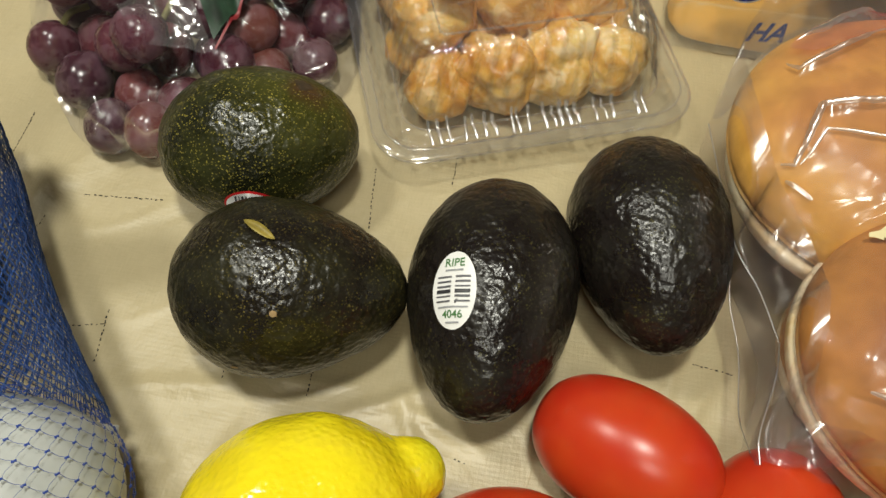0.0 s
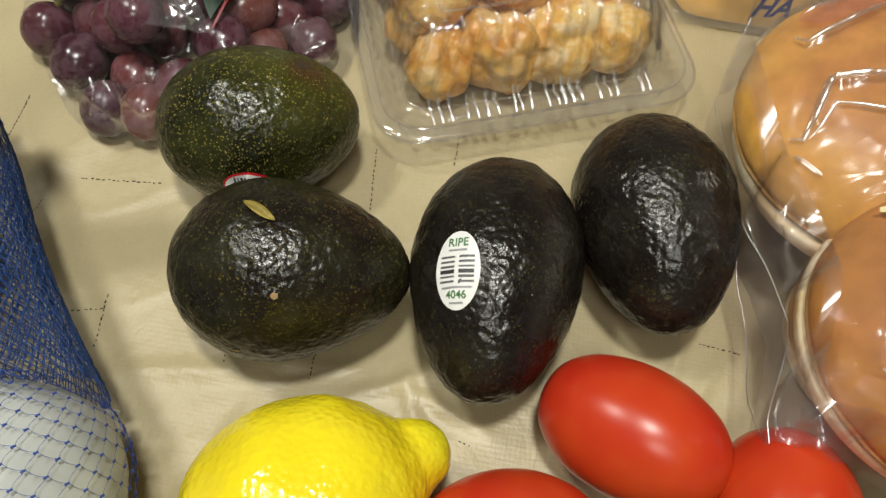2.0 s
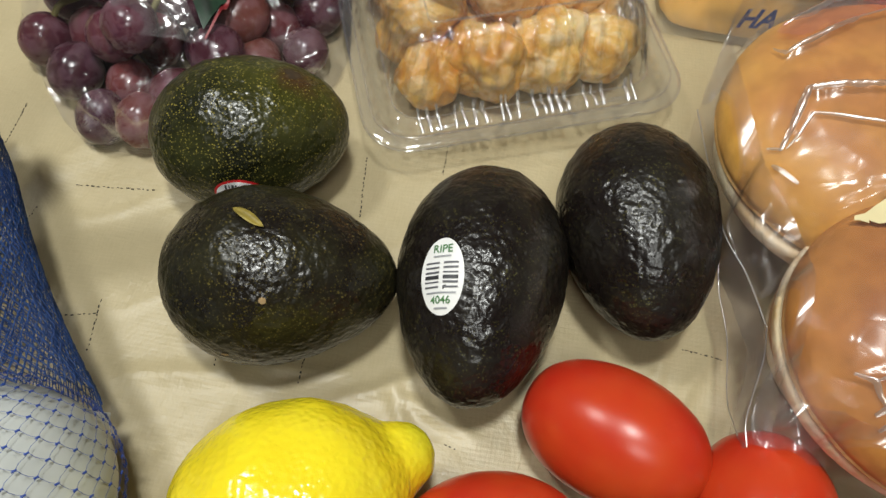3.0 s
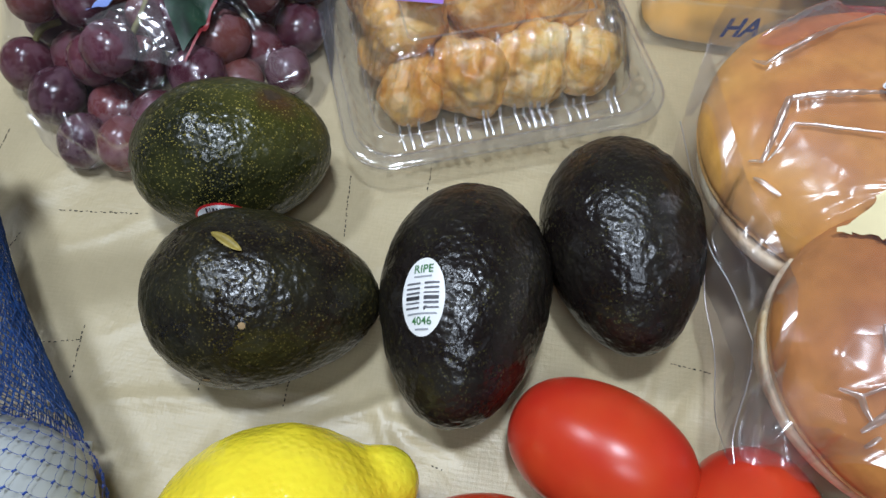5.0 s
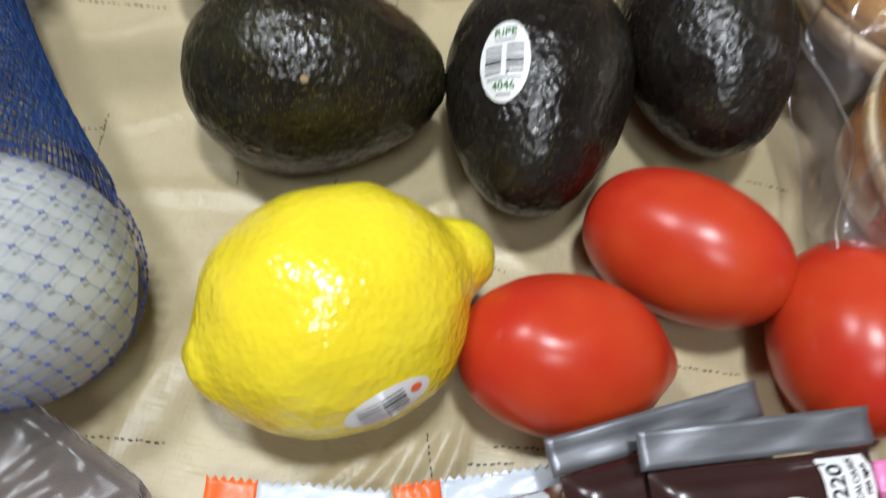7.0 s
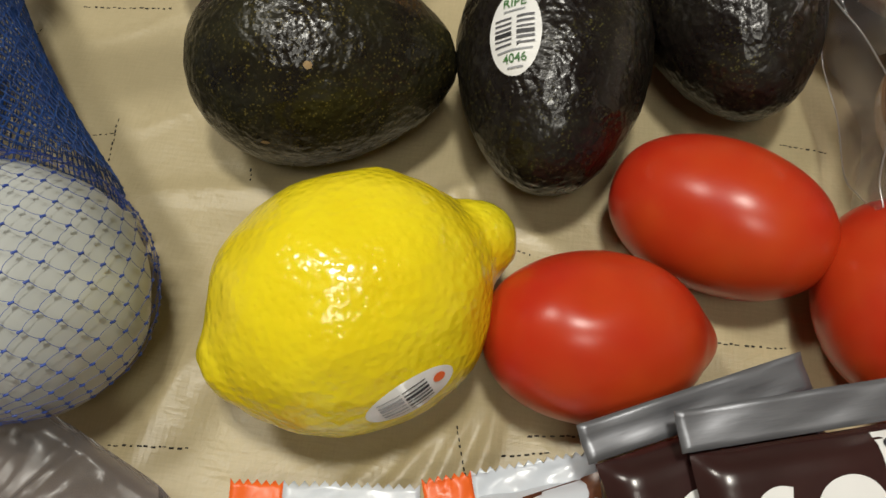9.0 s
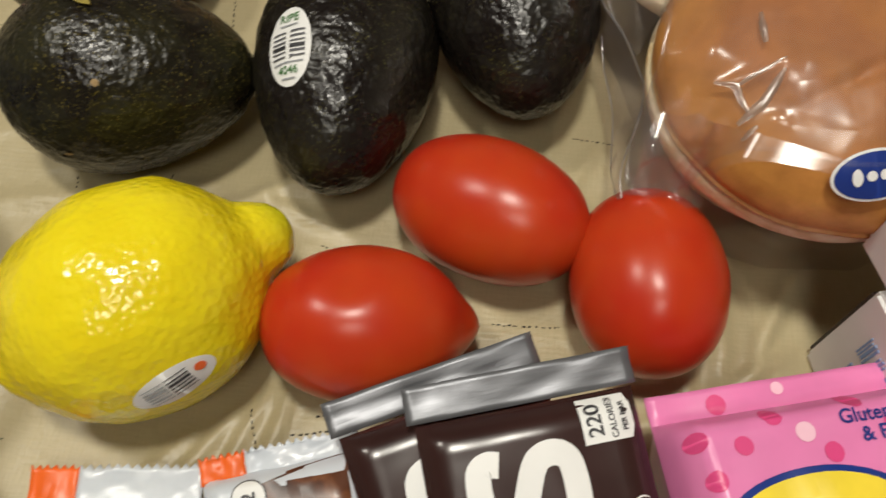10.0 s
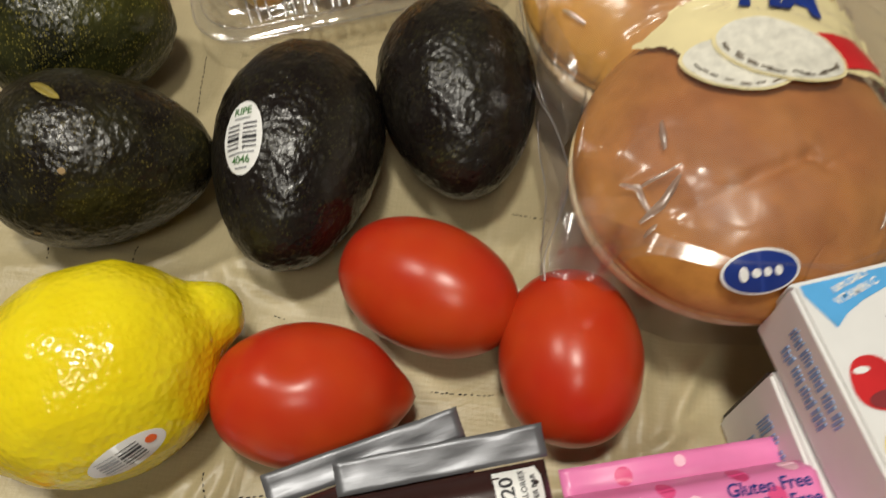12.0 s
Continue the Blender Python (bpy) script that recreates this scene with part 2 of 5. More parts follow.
def plain(name, colour, rough=0.45, metal=0.0, vary=0.12, scale=60, relief=0.0, spec=0.5):
    m, n, l, p = mat(name, colour, rough, spec, metal)
    lo, hi = tuple(v * (1 - vary) for v in colour), tuple(min(1, v * (1 + vary)) for v in colour)
    f = noise_tex(n, l, scale, 4)
    l.new(ramp(n, l, f, [(0.3, lo), (0.7, hi)]), p.inputs["Base Color"])
    if relief:
        bump(n, l, p, f, relief, 0.001)
    return m


def foil_material():
    m, n, l, p = mat("silver_foil", (0.21, 0.215, 0.235), 0.40, 0.5, 0.62)
    c = n.new("ShaderNodeMapping")
    c.inputs["Scale"].default_value = (0.15, 1.0, 1.0)
    l.new(coords(n), c.inputs[0])
    bump(n, l, p, noise_tex(n, l, 420, 3, vec=c.outputs[0]), 0.22, 0.0006)
    return m


def bread_picture():
    m, n, l, p = mat("printed_chocolate", (0.2, 0.07, 0.03), 0.3)
    l.new(ramp(n, l, noise_tex(n, l, 70, 3, 0.5, 1.5), [(0.3, (0.03, 0.010, 0.006)), (0.55, (0.11, 0.035, 0.014)), (0.78, (0.30, 0.12, 0.05))]), p.inputs["Base Color"])
    return m


CLOTH = cloth_material()
AVO_DARK = avocado_material("avocado_skin_black", (0.0075, 0.0052, 0.0048), (0.014, 0.012, 0.009), (0.12, 0.11, 0.03), 0.5)
AVO_MID = avocado_material("avocado_skin_speckled", (0.008, 0.006, 0.0045), (0.020, 0.019, 0.008), (0.15, 0.12, 0.028), 1.0)
AVO_GREEN = avocado_material("avocado_skin_green", (0.011, 0.012, 0.005), (0.034, 0.036, 0.009), (0.36, 0.30, 0.06), 1.1, (0.024, 0.020, 0.016))
LEMON, TOMATO, GRAPE = lemon_material(), tomato_material(), grape_material()
BUN = bun_material("brown_bun_crust", (0.37, 0.140, 0.040), (0.48, 0.215, 0.050))
BUN_GOLD = bun_material("golden_bun_crust", (0.47, 0.205, 0.052), (0.64, 0.350, 0.070))
CRUMB, FOIL, CHOCPIC = crumb_material(), foil_material(), bread_picture()
FRITTER = fritter_material("glazed_dough", (0.48, 0.18, 0.03), (0.68, 0.35, 0.07), (0.80, 0.51, 0.15), 0.42)
FRITTER_PALE = fritter_material("pale_glazed_dough", (0.60, 0.27, 0.05), (0.76, 0.46, 0.12), (0.86, 0.64, 0.26), 0.6)
FILM = clear_film("clear_bag_film", (0.985, 0.975, 0.985), 0.014, 0.20, 0.40, 34, 0.026, 5.5)
FILM_SIDE = clear_film("slack_bag_film", (0.90, 0.87, 0.91), 0.03, 0.16, 0.3, 40, 0.05)
FILM_CREST = clear_film("creased_bag_film", (0.975, 0.97, 0.975), 0.40, 0.30, 0.0, 45, 0.07)
FILM_PINK = clear_film("pink_tinted_film", (0.97, 0.80, 0.81), 0.02, 0.12, 0.25, 40, 0.04)
FILM_BACK = clear_film("taut_bag_film", (0.99, 0.985, 0.985), 0.004, 0.085, 0.25, 45, 0.0, 9.0)
FILM_MILKY = clear_film("cloudy_bag_film", (0.66, 0.64, 0.67), 0.012, 0.36, 0.20, 16, 0.05)
FILM_FLAP = clear_film("loose_flap_film", (0.90, 0.90, 0.92), 0.05, 0.12, 0.35, 60, 0.05)
FILM_GRAPE = clear_film("clear_pouch_film", (0.97, 0.97, 0.985), 0.0, 0.09, 0.30, 45, 0.004, 7.0)
SHELL = clear_film("clear_tray_plastic", (0.985, 0.985, 0.985), 0.060, 0.08, 0.16, 120, 0.030, 6.0)
SHELL_FLUTE = clear_film("pressed_tray_plastic", (0.995, 0.995, 0.995), 0.06, 0.09, 0.0, 120, 0.002, 8.0)
SHELL_EDGE = clear_film("thick_tray_plastic", (0.97, 0.97, 0.97), 0.12, 0.08, 0.0, 120, 0.05, 5.0)
WHITE = plain("white_print", (0.80, 0.80, 0.79), 0.4, vary=0.03)
BLACK = plain("black_ink", (0.03, 0.03, 0.035), 0.45)
GREY = plain("grey_ink", (0.30, 0.31, 0.33), 0.45)
INK = plain("faded_black_ink", (0.10, 0.10, 0.115), 0.45)
GREEN_INK = plain("green_ink", (0.06, 0.18, 0.05), 0.45)
RED = plain("red_print", (0.58, 0.02, 0.025), 0.35)
RED_DULL = plain("dark_red_print", (0.22, 0.02, 0.025), 0.45)
NAVY = plain("navy_print", (0.012, 0.035, 0.22), 0.3)
CREAM = plain("cream_print", (0.80, 0.70, 0.40), 0.4, vary=0.06)
SKY_BLUE = plain("sky_blue_print", (0.10, 0.40, 0.78), 0.35)
ORANGE_PULP = plain("orange_pulp_print", (0.82, 0.40, 0.04), 0.35)
SIDE_BLUE = plain("faded_blue_print", (0.22, 0.36, 0.62), 0.4, vary=0.2)
ORANGE = plain("orange_print", (0.85, 0.14, 0.02), 0.35)
PURPLE = plain("purple_print", (0.30, 0.16, 0.55), 0.4)
PINK = plain("pink_wrapper", (0.78, 0.22, 0.47), 0.3, vary=0.06, relief=0.1)
PINK_DOT = plain("deep_pink_print", (0.72, 0.07, 0.24), 0.3, vary=0.05)
PINK_PALE = plain("pale_pink_print", (0.92, 0.55, 0.68), 0.3, vary=0.05)
YELLOW = plain("yellow_print", (0.86, 0.66, 0.05), 0.35)
COCOA = plain("brown_wrapper", (0.034, 0.014, 0.013), 0.22, vary=0.2, scale=40, relief=0.08)
WRAP_WHITE = plain("white_wrapper", (0.58, 0.62, 0.68), 0.25, vary=0.05, scale=90, relief=0.15)
CARD = plain("white_card", (0.76, 0.76, 0.76), 0.4, vary=0.03)
DARK_FLAP = plain("dark_flap", (0.03, 0.016, 0.012), 0.5)
ONION = plain("onion_skin", (0.47, 0.49, 0.47), 0.3, vary=0.14, scale=28, relief=0.05)
NET = plain("blue_net", (0.013, 0.058, 0.23), 0.4, vary=0.3)
NET_FINE = plain("fine_blue_net", (0.035, 0.075, 0.33), 0.4, vary=0.2)
THREAD = plain("black_thread", (0.02, 0.018, 0.015), 0.8)
STEM = plain("green_stem", (0.22, 0.20, 0.06), 0.6, vary=0.3, scale=200)
LEAF = plain("dry_leaf", (0.26, 0.20, 0.035), 0.5, vary=0.35, scale=300)
SCAR = plain("brown_scar", (0.040, 0.024, 0.010), 0.7, vary=0.4, scale=400)
CORK = plain("tan_scab", (0.30, 0.20, 0.09), 0.7, vary=0.3, scale=500)
LEAF_PRINT = plain("green_print", (0.012, 0.034, 0.018), 0.5, vary=0.6, scale=160)
LILAC = plain("blue_violet_print", (0.20, 0.26, 0.55), 0.35, vary=0.2)
PAINT = plain("wall_paint", (0.58, 0.55, 0.50), 0.8, vary=0.03, scale=3)
FLOORING = plain("floor_boards", (0.25, 0.16, 0.09), 0.5, vary=0.3, scale=6)
WOOD = plain("table_wood", (0.20, 0.11, 0.05), 0.45, vary=0.3, scale=20)
GOLD = plain("golden_crust", (0.76, 0.43, 0.10), 0.45, vary=0.32, scale=32, relief=0.15)
PENCIL = plain("pencil_print", (0.16, 0.13, 0.10), 0.5, vary=0.5, scale=300)
SKETCH = plain("sketch_print", (0.72, 0.70, 0.62), 0.45, vary=0.16, scale=260)

# ---- mesh tools ----


def from_arrays(name, verts, faces, material, parent=None, label="", smooth=True):
    me = bpy.data.meshes.new(name)
    me.from_pydata([tuple(map(float, v)) for v in verts], [], faces)
    me.materials.append(material)
    if smooth:
        me.polygons.foreach_set("use_smooth", [True] * len(me.polygons))
    me.update()
    ob = new(name, me)
    if parent is not None:
        ob.parent = parent
    if label:
        ob["label"] = label
    return ob


def part(name, bm, material, parent=None, label="", smooth=True):
    me = bpy.data.meshes.new(name)
    bm.to_mesh(me)
    bm.free()
    me.materials.append(material)
    if smooth:
        me.polygons.foreach_set("use_smooth", [True] * len(me.polygons))
    ob = new(name, me)
    if parent is not None:
        ob.parent = parent
    if label:
        ob["label"] = label
    return ob


def empty(name, m):
    ob = new(name)
    ob.empty_display_size = 0.02
    ob.matrix_world = m
    return ob


def smooth_curve(points, count):
    """Catmull-Rom through a few points."""
    p = np.array(points, float)
    p = np.vstack([2 * p[0] - p[1], p, 2 * p[-1] - p[-2]])
    out = []
    for u in np.linspace(0, len(points) - 1 - 1e-9, count):
        i, f = int(u), u - int(u)
        a, b, c, d = p[i], p[i + 1], p[i + 2], p[i + 3]
        out.append(0.5 * (2 * b + (c - a) * f + (2 * a - 5 * b + 4 * c - d) * f * f + (3 * b - a - 3 * c + d) * f ** 3))
    return np.array(out)


def revolved(profile, around=96, lump=0.0, lump_scale=60, seed=0.0, squash=1.0, shape=None):
    """Verts and faces of a closed body turned about x; profile: rows of (x, radius), from end to end with radius 0 at both."""
    pr = np.array(profile)
    verts, faces = [], []
    ang = np.linspace(0, 2 * math.pi, around, endpoint=False)
    inner = pr[1:-1]
    verts.append((pr[0][0], 0, 0))
    for x, r in inner:
        for a in ang:
            verts.append((x, r * math.cos(a), r * math.sin(a) * squash))
    verts.append((pr[-1][0], 0, 0))
    out = []
    for v in verts:
        v = Vector(v)
        k = 0.0
        if lump:
            q = v * lump_scale + Vector((seed, seed * 1.7, 3.1))
            k = lump * noise.noise(q) + 0.35 * lump * noise.noise(q * 3.1)
        if shape is not None:
            v = shape(v)
        d = Vector((v.x * 0.3, v.y, v.z))
        d = d.normalized() if d.length > 1e-6 else Vector((1 if v.x > 0 else -1, 0, 0))
        out.append(v + d * k)
    rings = len(inner)
    for j in range(around):
        faces.append((0, 1 + (j + 1) % around, 1 + j))
    for i in range(rings - 1):
        for j in range(around):
            a, b = 1 + i * around + j, 1 + i * around + (j + 1) % around
            faces.append((a, b, b + around, a + around))
    last, base = len(out) - 1, 1 + (rings - 1) * around
    for j in range(around):
        faces.append((last, base + j, base + (j + 1) % around))
    return out, faces


def settled(ob, x, y, m, z=0.0):
    """Turns a body by m and lets it down on the height z at (x, y)."""
    low = min((m @ v.co).z for v in ob.data.vertices)
    ob.matrix_world = Matrix.Translation((x, y, z - low)) @ m
    return ob


def world_of(ob):
    m = ob.matrix_basis.copy()
    while ob.parent is not None:
        ob = ob.parent
        m = ob.matrix_basis @ m
    return m


def tree_of(ob):
    from_world = world_of(ob)
    return [from_world @ v.co for v in ob.data.vertices], [tuple(p.vertices) for p in ob.data.polygons]


def bvh(obs):
    import mathutils
    verts, faces = [], []
    for ob in obs:
        v, f = tree_of(ob)
        k = len(verts)
        verts += v
        faces += [tuple(i + k for i in q) for q in f]
    return mathutils.bvhtree.BVHTree.FromPolygons(verts, faces)


def ellipse(w, h, n=40):
    return [(w / 2 * math.cos(a), h / 2 * math.sin(a)) for a in np.linspace(0, 2 * math.pi, n, endpoint=False)]


def flat_shape(outline, cuts=0):
    """A filled flat shape as a bmesh, cut finely enough to lie on a curved thing."""
    bm = bmesh.new()
    xs, ys = [p[0] for p in outline], [p[1] for p in outline]
    f = bm.faces.new([bm.verts.new((x, y, 0)) for x, y in outline])
    bmesh.ops.triangulate(bm, faces=[f])
    if cuts:
        for axis, lo, hi in ((0, min(xs), max(xs)), (1, min(ys), max(ys))):
            for i in range(1, cuts):
                co, no = [0, 0, 0], [0, 0, 0]
                co[axis], no[axis] = lo + (hi - lo) * i / cuts, 1
                bmesh.ops.bisect_plane(bm, geom=bm.verts[:] + bm.edges[:] + bm.faces[:], plane_co=co, plane_no=no)
    return bm


def words(text, size, italic=0.0, bold=0.0):
    """Lettering in the built-in font as a flat bmesh about its own middle."""
    cu = bpy.data.curves.new("lettering", "FONT")
    cu.body, cu.size, cu.shear, cu.offset = text, size, italic, bold
    cu.align_x, cu.align_y = "CENTER", "CENTER"
    cu.resolution_u = 4
    ob = new("lettering", cu)
    bpy.context.view_layer.update()
    me = bpy.data.meshes.new_from_object(ob.evaluated_get(bpy.context.evaluated_depsgraph_get()))
    bpy.data.objects.remove(ob)
    bpy.data.curves.remove(cu)
    bm = bmesh.new()
    bm.from_mesh(me)
    bpy.data.meshes.remove(me)
    return bm


def moved(bm, dx=0.0, dy=0.0, turn=0.0, sx=1.0, sy=1.0):
    bmesh.ops.transform(bm, matrix=Matrix.Translation((dx, dy, 0)) @ pose(0, 0, 0, 0, 0, turn) @ Matrix.Diagonal((sx, sy, 1, 1)), verts=bm.verts)
    return bm


def laid(name, bm, material, tree, centre, normal, up, parent, lift=0.0003, label=""):
    """Lays a flat shape on a curved thing: each point goes along the normal on to the surface."""
    nrm = Vector(normal).normalized()
    side = Vector(up).cross(nrm).normalized()
    top = nrm.cross(side)
    centre = Vector(centre)
    inv = world_of(parent).inverted()
    for v in bm.verts:
        start = centre + side * v.co.x + top * v.co.y
        hit = tree.ray_cast(start + nrm * 0.05, -nrm, 0.12)
        place = hit[0] if hit[0] is not None else start
        v.co = inv @ (place + nrm * (lift + v.co.z))
    bmesh.ops.recalc_face_normals(bm, faces=bm.faces)
    for f in bm.faces:
        if f.normal.dot(inv.to_3x3() @ nrm) < 0:
            f.normal_flip()
    return part(name, bm, material, parent, label)


def tube(points, radius, sides=5):
    """Verts and faces of a thin tube along points."""
    verts, faces = [], []
    pts = [Vector(p) for p in points]
    for i, p in enumerate(pts):
        d = (pts[min(i + 1, len(pts) - 1)] - pts[max(i - 1, 0)]).normalized()
        a = d.cross(Vector((0.31, 0.22, 0.92))).normalized()
        b = d.cross(a)
        for k in range(sides):
            t = 2 * math.pi * k / sides
            verts.append(p + (a * math.cos(t) + b * math.sin(t)) * radius)
    for i in range(len(pts) - 1):
        for k in range(sides):
            a, b = i * sides + k, i * sides + (k + 1) % sides
            faces.append((a, b, b + sides, a + sides))
    return verts, faces


def box_bm(x0, x1, y0, y1, z0, z1, bevel=0.0):
    bm = bmesh.new()
    bmesh.ops.create_cube(bm, size=1, matrix=Matrix.Translation(((x0 + x1) / 2, (y0 + y1) / 2, (z0 + z1) / 2)) @ Matrix.Diagonal((x1 - x0, y1 - y0, z1 - z0, 1)))
    if bevel:
        bmesh.ops.bevel(bm, geom=bm.edges[:], offset=bevel, segments=2, affect="EDGES")
    return bm


# ---- the room ----
tagged(part("floor", box_bm(-2, 2, -2, 2, -0.80, -0.75), FLOORING, smooth=False), "brown floor boards of the room", "floor", kind="structure")
tagged(part("ceiling", box_bm(-2, 2, -2, 2, 1.65, 1.70), PAINT, smooth=False), "plain off-white painted ceiling", "ceiling", kind="structure")
for nm, b in (("wall_north", (-2, 2, 2, 2.1)), ("wall_south", (-2, 2, -2.1, -2)), ("wall_east", (2, 2.1, -2.1, 2.1)), ("wall_west", (-2.1, -2, -2.1, 2.1))):
    tagged(part(nm, box_bm(*b, -0.80, 1.70), PAINT, smooth=False), "plain off-white painted wall", "wall", kind="structure")

table = empty("table", pose(0, 0, -0.75))
part("tabletop", box_bm(-0.70, 0.70, -0.45, 0.45, 0.718, 0.744, 0.003), WOOD, table, smooth=False)
for sx in (-0.62, 0.62):
    for sy in (-0.38, 0.38):
        part("leg", box_bm(sx - 0.03, sx + 0.03, sy - 0.03, sy + 0.03, 0, 0.718, 0.003), WOOD, table, smooth=False)
tagged(table, "wooden dining table under a beige cloth", "table")


def cloth_height(x, y):
    """Soft folds of the cloth, a few sharper creases among them."""
    q = Vector((x, y, 0))
    z = 0.0013 * noise.noise(q * 14) + 0.0006 * noise.noise(q * 38 + Vector((4, 1, 2))) + 0.00025 * abs(noise.noise(q * 75))
    z += 0.0007 * max(0.0, 1 - 9 * abs(noise.noise(q * 17 + Vector((2, 7, 5))))) * max(0.0, 0.5 + noise.noise(q * 9 + Vector((8, 3, 1))))
    for cx, cy, ang, length, h, w in CREASES:
        c, s = math.cos(radians(ang)), math.sin(radians(ang))
        u, v = (x - cx) * c + (y - cy) * s, -(x - cx) * s + (y - cy) * c
        v += 0.0015 * noise.noise(Vector((u * 60, cx * 90, 1)))
        if abs(u) < length:
            z += h * math.exp(-(v / w) ** 2) * (1 - (u / length) ** 2)
    return z


CREASES = [(0.0140, -0.0317, -62, 0.030, 0.0026, 0.0030), (0.0222, -0.0209, -20, 0.022, 0.0021, 0.0025), (0.0030, -0.0125, 25, 0.03, 0.0019, 0.003),
           (0.0035, -0.1094, 55, 0.022, 0.0029, 0.0026), (0.0157, -0.1030, 70, 0.022, 0.0026, 0.0024), (0.0259, -0.0987, 80, 0.020, 0.0029, 0.0026),
           (-0.0088, -0.1137, 50, 0.020, 0.0019, 0.0024), (0.1723, -0.0455, 84, 0.035, 0.0029, 0.0030), (0.1874, -0.0505, 70, 0.03, 0.0021, 0.0028),
           (0.1563, -0.0841, 12, 0.04, 0.0022, 0.0025), (-0.0785, -0.0221, 10, 0.04, 0.0016, 0.0040), (-0.0627, -0.0647, 75, 0.05, 0.0018, 0.004),
           (0.1111, 0.0233, 80, 0.04, 0.0016, 0.003), (0.1058, 0.0016, -30, 0.03, 0.0016, 0.003), (-0.1808, 0.0491, 60, 0.07, 0.0029, 0.009),
           (0.195, -0.035, 60, 0.03, 0.0022, 0.0030), (0.178, -0.068, 35, 0.025, 0.0020, 0.0026), (0.160, -0.070, 100, 0.02, 0.0018, 0.0024), (0.070, -0.100, 20, 0.02, 0.0016, 0.0024), (-0.040, -0.012, 5, 0.03, 0.0016, 0.0030), (-0.075, -0.095, 80, 0.03, 0.0018, 0.0030), (0.120, 0.004, 65, 0.025, 0.0016, 0.0028)]


def tablecloth():
    def axis(lo, hi, inner_lo, inner_hi, step):
        return np.concatenate([np.linspace(lo, inner_lo, 9)[:-1], np.arange(inner_lo, inner_hi, step), np.linspace(inner_hi, hi, 9)])
    xs, ys = axis(-0.72, 0.72, -0.24, 0.27, 0.002), axis(-0.47, 0.47, -0.20, 0.25, 0.002)
    verts = [(x, y, cloth_height(x, y)) for y in ys for x in xs]
    w = len(xs)
    faces = [(j * w + i, j * w + i + 1, j * w + w + i + 1, j * w + w + i) for j in range(len(ys) - 1) for i in range(w - 1)]
    # the hem hangs over the table's edges
    rim = [i for i in range(w)] + [j * w + w - 1 for j in range(1, len(ys))] + [(len(ys) - 1) * w + i for i in range(w - 2, -1, -1)] + [j * w for j in range(len(ys) - 2, 0, -1)]
    k = len(verts)
    verts += [(verts[i][0] * 1.01, verts[i][1] * 1.01, -0.16) for i in rim]
    m = len(rim)
    faces += [(rim[a], k + a, k + (a + 1) % m, rim[(a + 1) % m]) for a in range(m)]
    return from_arrays("tablecloth", verts, faces, CLOTH)


cloth = tagged(tablecloth(), "beige woven tablecloth with soft creases and stitched dashes", "tablecloth")

STITCHES = [((-0.2025, 0.0986), (-0.2009, 0.0639)), ((-0.1715, 0.0424), (-0.1749, 0.0289)), ((-0.1461, -0.0075), (-0.1247, -0.0029)), ((-0.1257, 0.0037), (-0.1227, -0.0193)),
            ((-0.0314, 0.0966), (-0.0270, 0.0624)), ((0.0054, 0.1093), (0.0058, 0.0932)), ((-0.1593, 0.0572), (-0.1231, 0.0608)), ((-0.0343, -0.0064), (-0.0339, -0.0172)),
            ((-0.0704, -0.0111), (-0.0691, -0.0176)), ((0.0933, -0.0561), (0.1170, -0.0547)), ((0.0311, -0.1017), (0.0454, -0.0984)), ((0.0381, -0.0944), (0.0566, -0.0920)),
            ((-0.0876, -0.1152), (-0.0627, -0.1127)), ((0.0165, -0.0947), (0.0209, -0.1091)), ((0.0287, -0.0315), (0.0329, -0.0326)), ((0.1185, 0.0256), (0.1352, 0.0235))]
rng = random.Random(4)
for (ax, ay), (bx, by) in STITCHES:
    verts, faces = [], []
    a, b = Vector((ax, ay, 0)), Vector((bx, by, 0))
    d = (b - a).normalized()
    s, full = 0.0, (b - a).length
    while s < full:
        step = rng.uniform(0.0007, 0.0016)
        thick = rng.uniform(0.00016, 0.00034)
        e = min(full, s + step)
        side = Vector((rng.uniform(-1, 1), rng.uniform(-1, 1), 0)) * 0.00022
        line = [a + d * s + side, a + d * (s + e) / 2 + side, a + d * e + side]
        line = [Vector((p.x, p.y, cloth_height(p.x, p.y) + 0.0001)) for p in line]
        v, f = tube(line, thick, 5)
        k = len(verts)
        verts += v
        faces += [tuple(i + k for i in q) for q in f]
        s = e + rng.uniform(0.0005, 0.0016)
    from_arrays("stitching", verts, faces, THREAD, cloth, "dashed line of black stitches")

# ---- avocados ----


def avocado(x, y, length, radius, heading, roll, taper, material, label, seed, pitch=0.0, squash=1.0):
    pr = [(-length / 2, 0)]
    for s in np.linspace(0, math.pi, 66)[1:-1]:
        t = (1 - math.cos(s)) / 2
        r = radius * math.sin(s) ** 0.92 * (1 - taper * max(0.0, t - 0.30) ** 1.25)
        pr.append((-length / 2 + length * t, r))
    pr.append((length / 2, 0))
    v, f = revolved(pr, 110, 0.00055, 170, seed, squash)
    ob = from_arrays("avocado", v, f, material)
    settled(ob, x, y, pose(0, 0, 0, 0, pitch, heading) @ pose(0, 0, 0, roll))
    return tagged(ob, label, "avocado", "avocados")


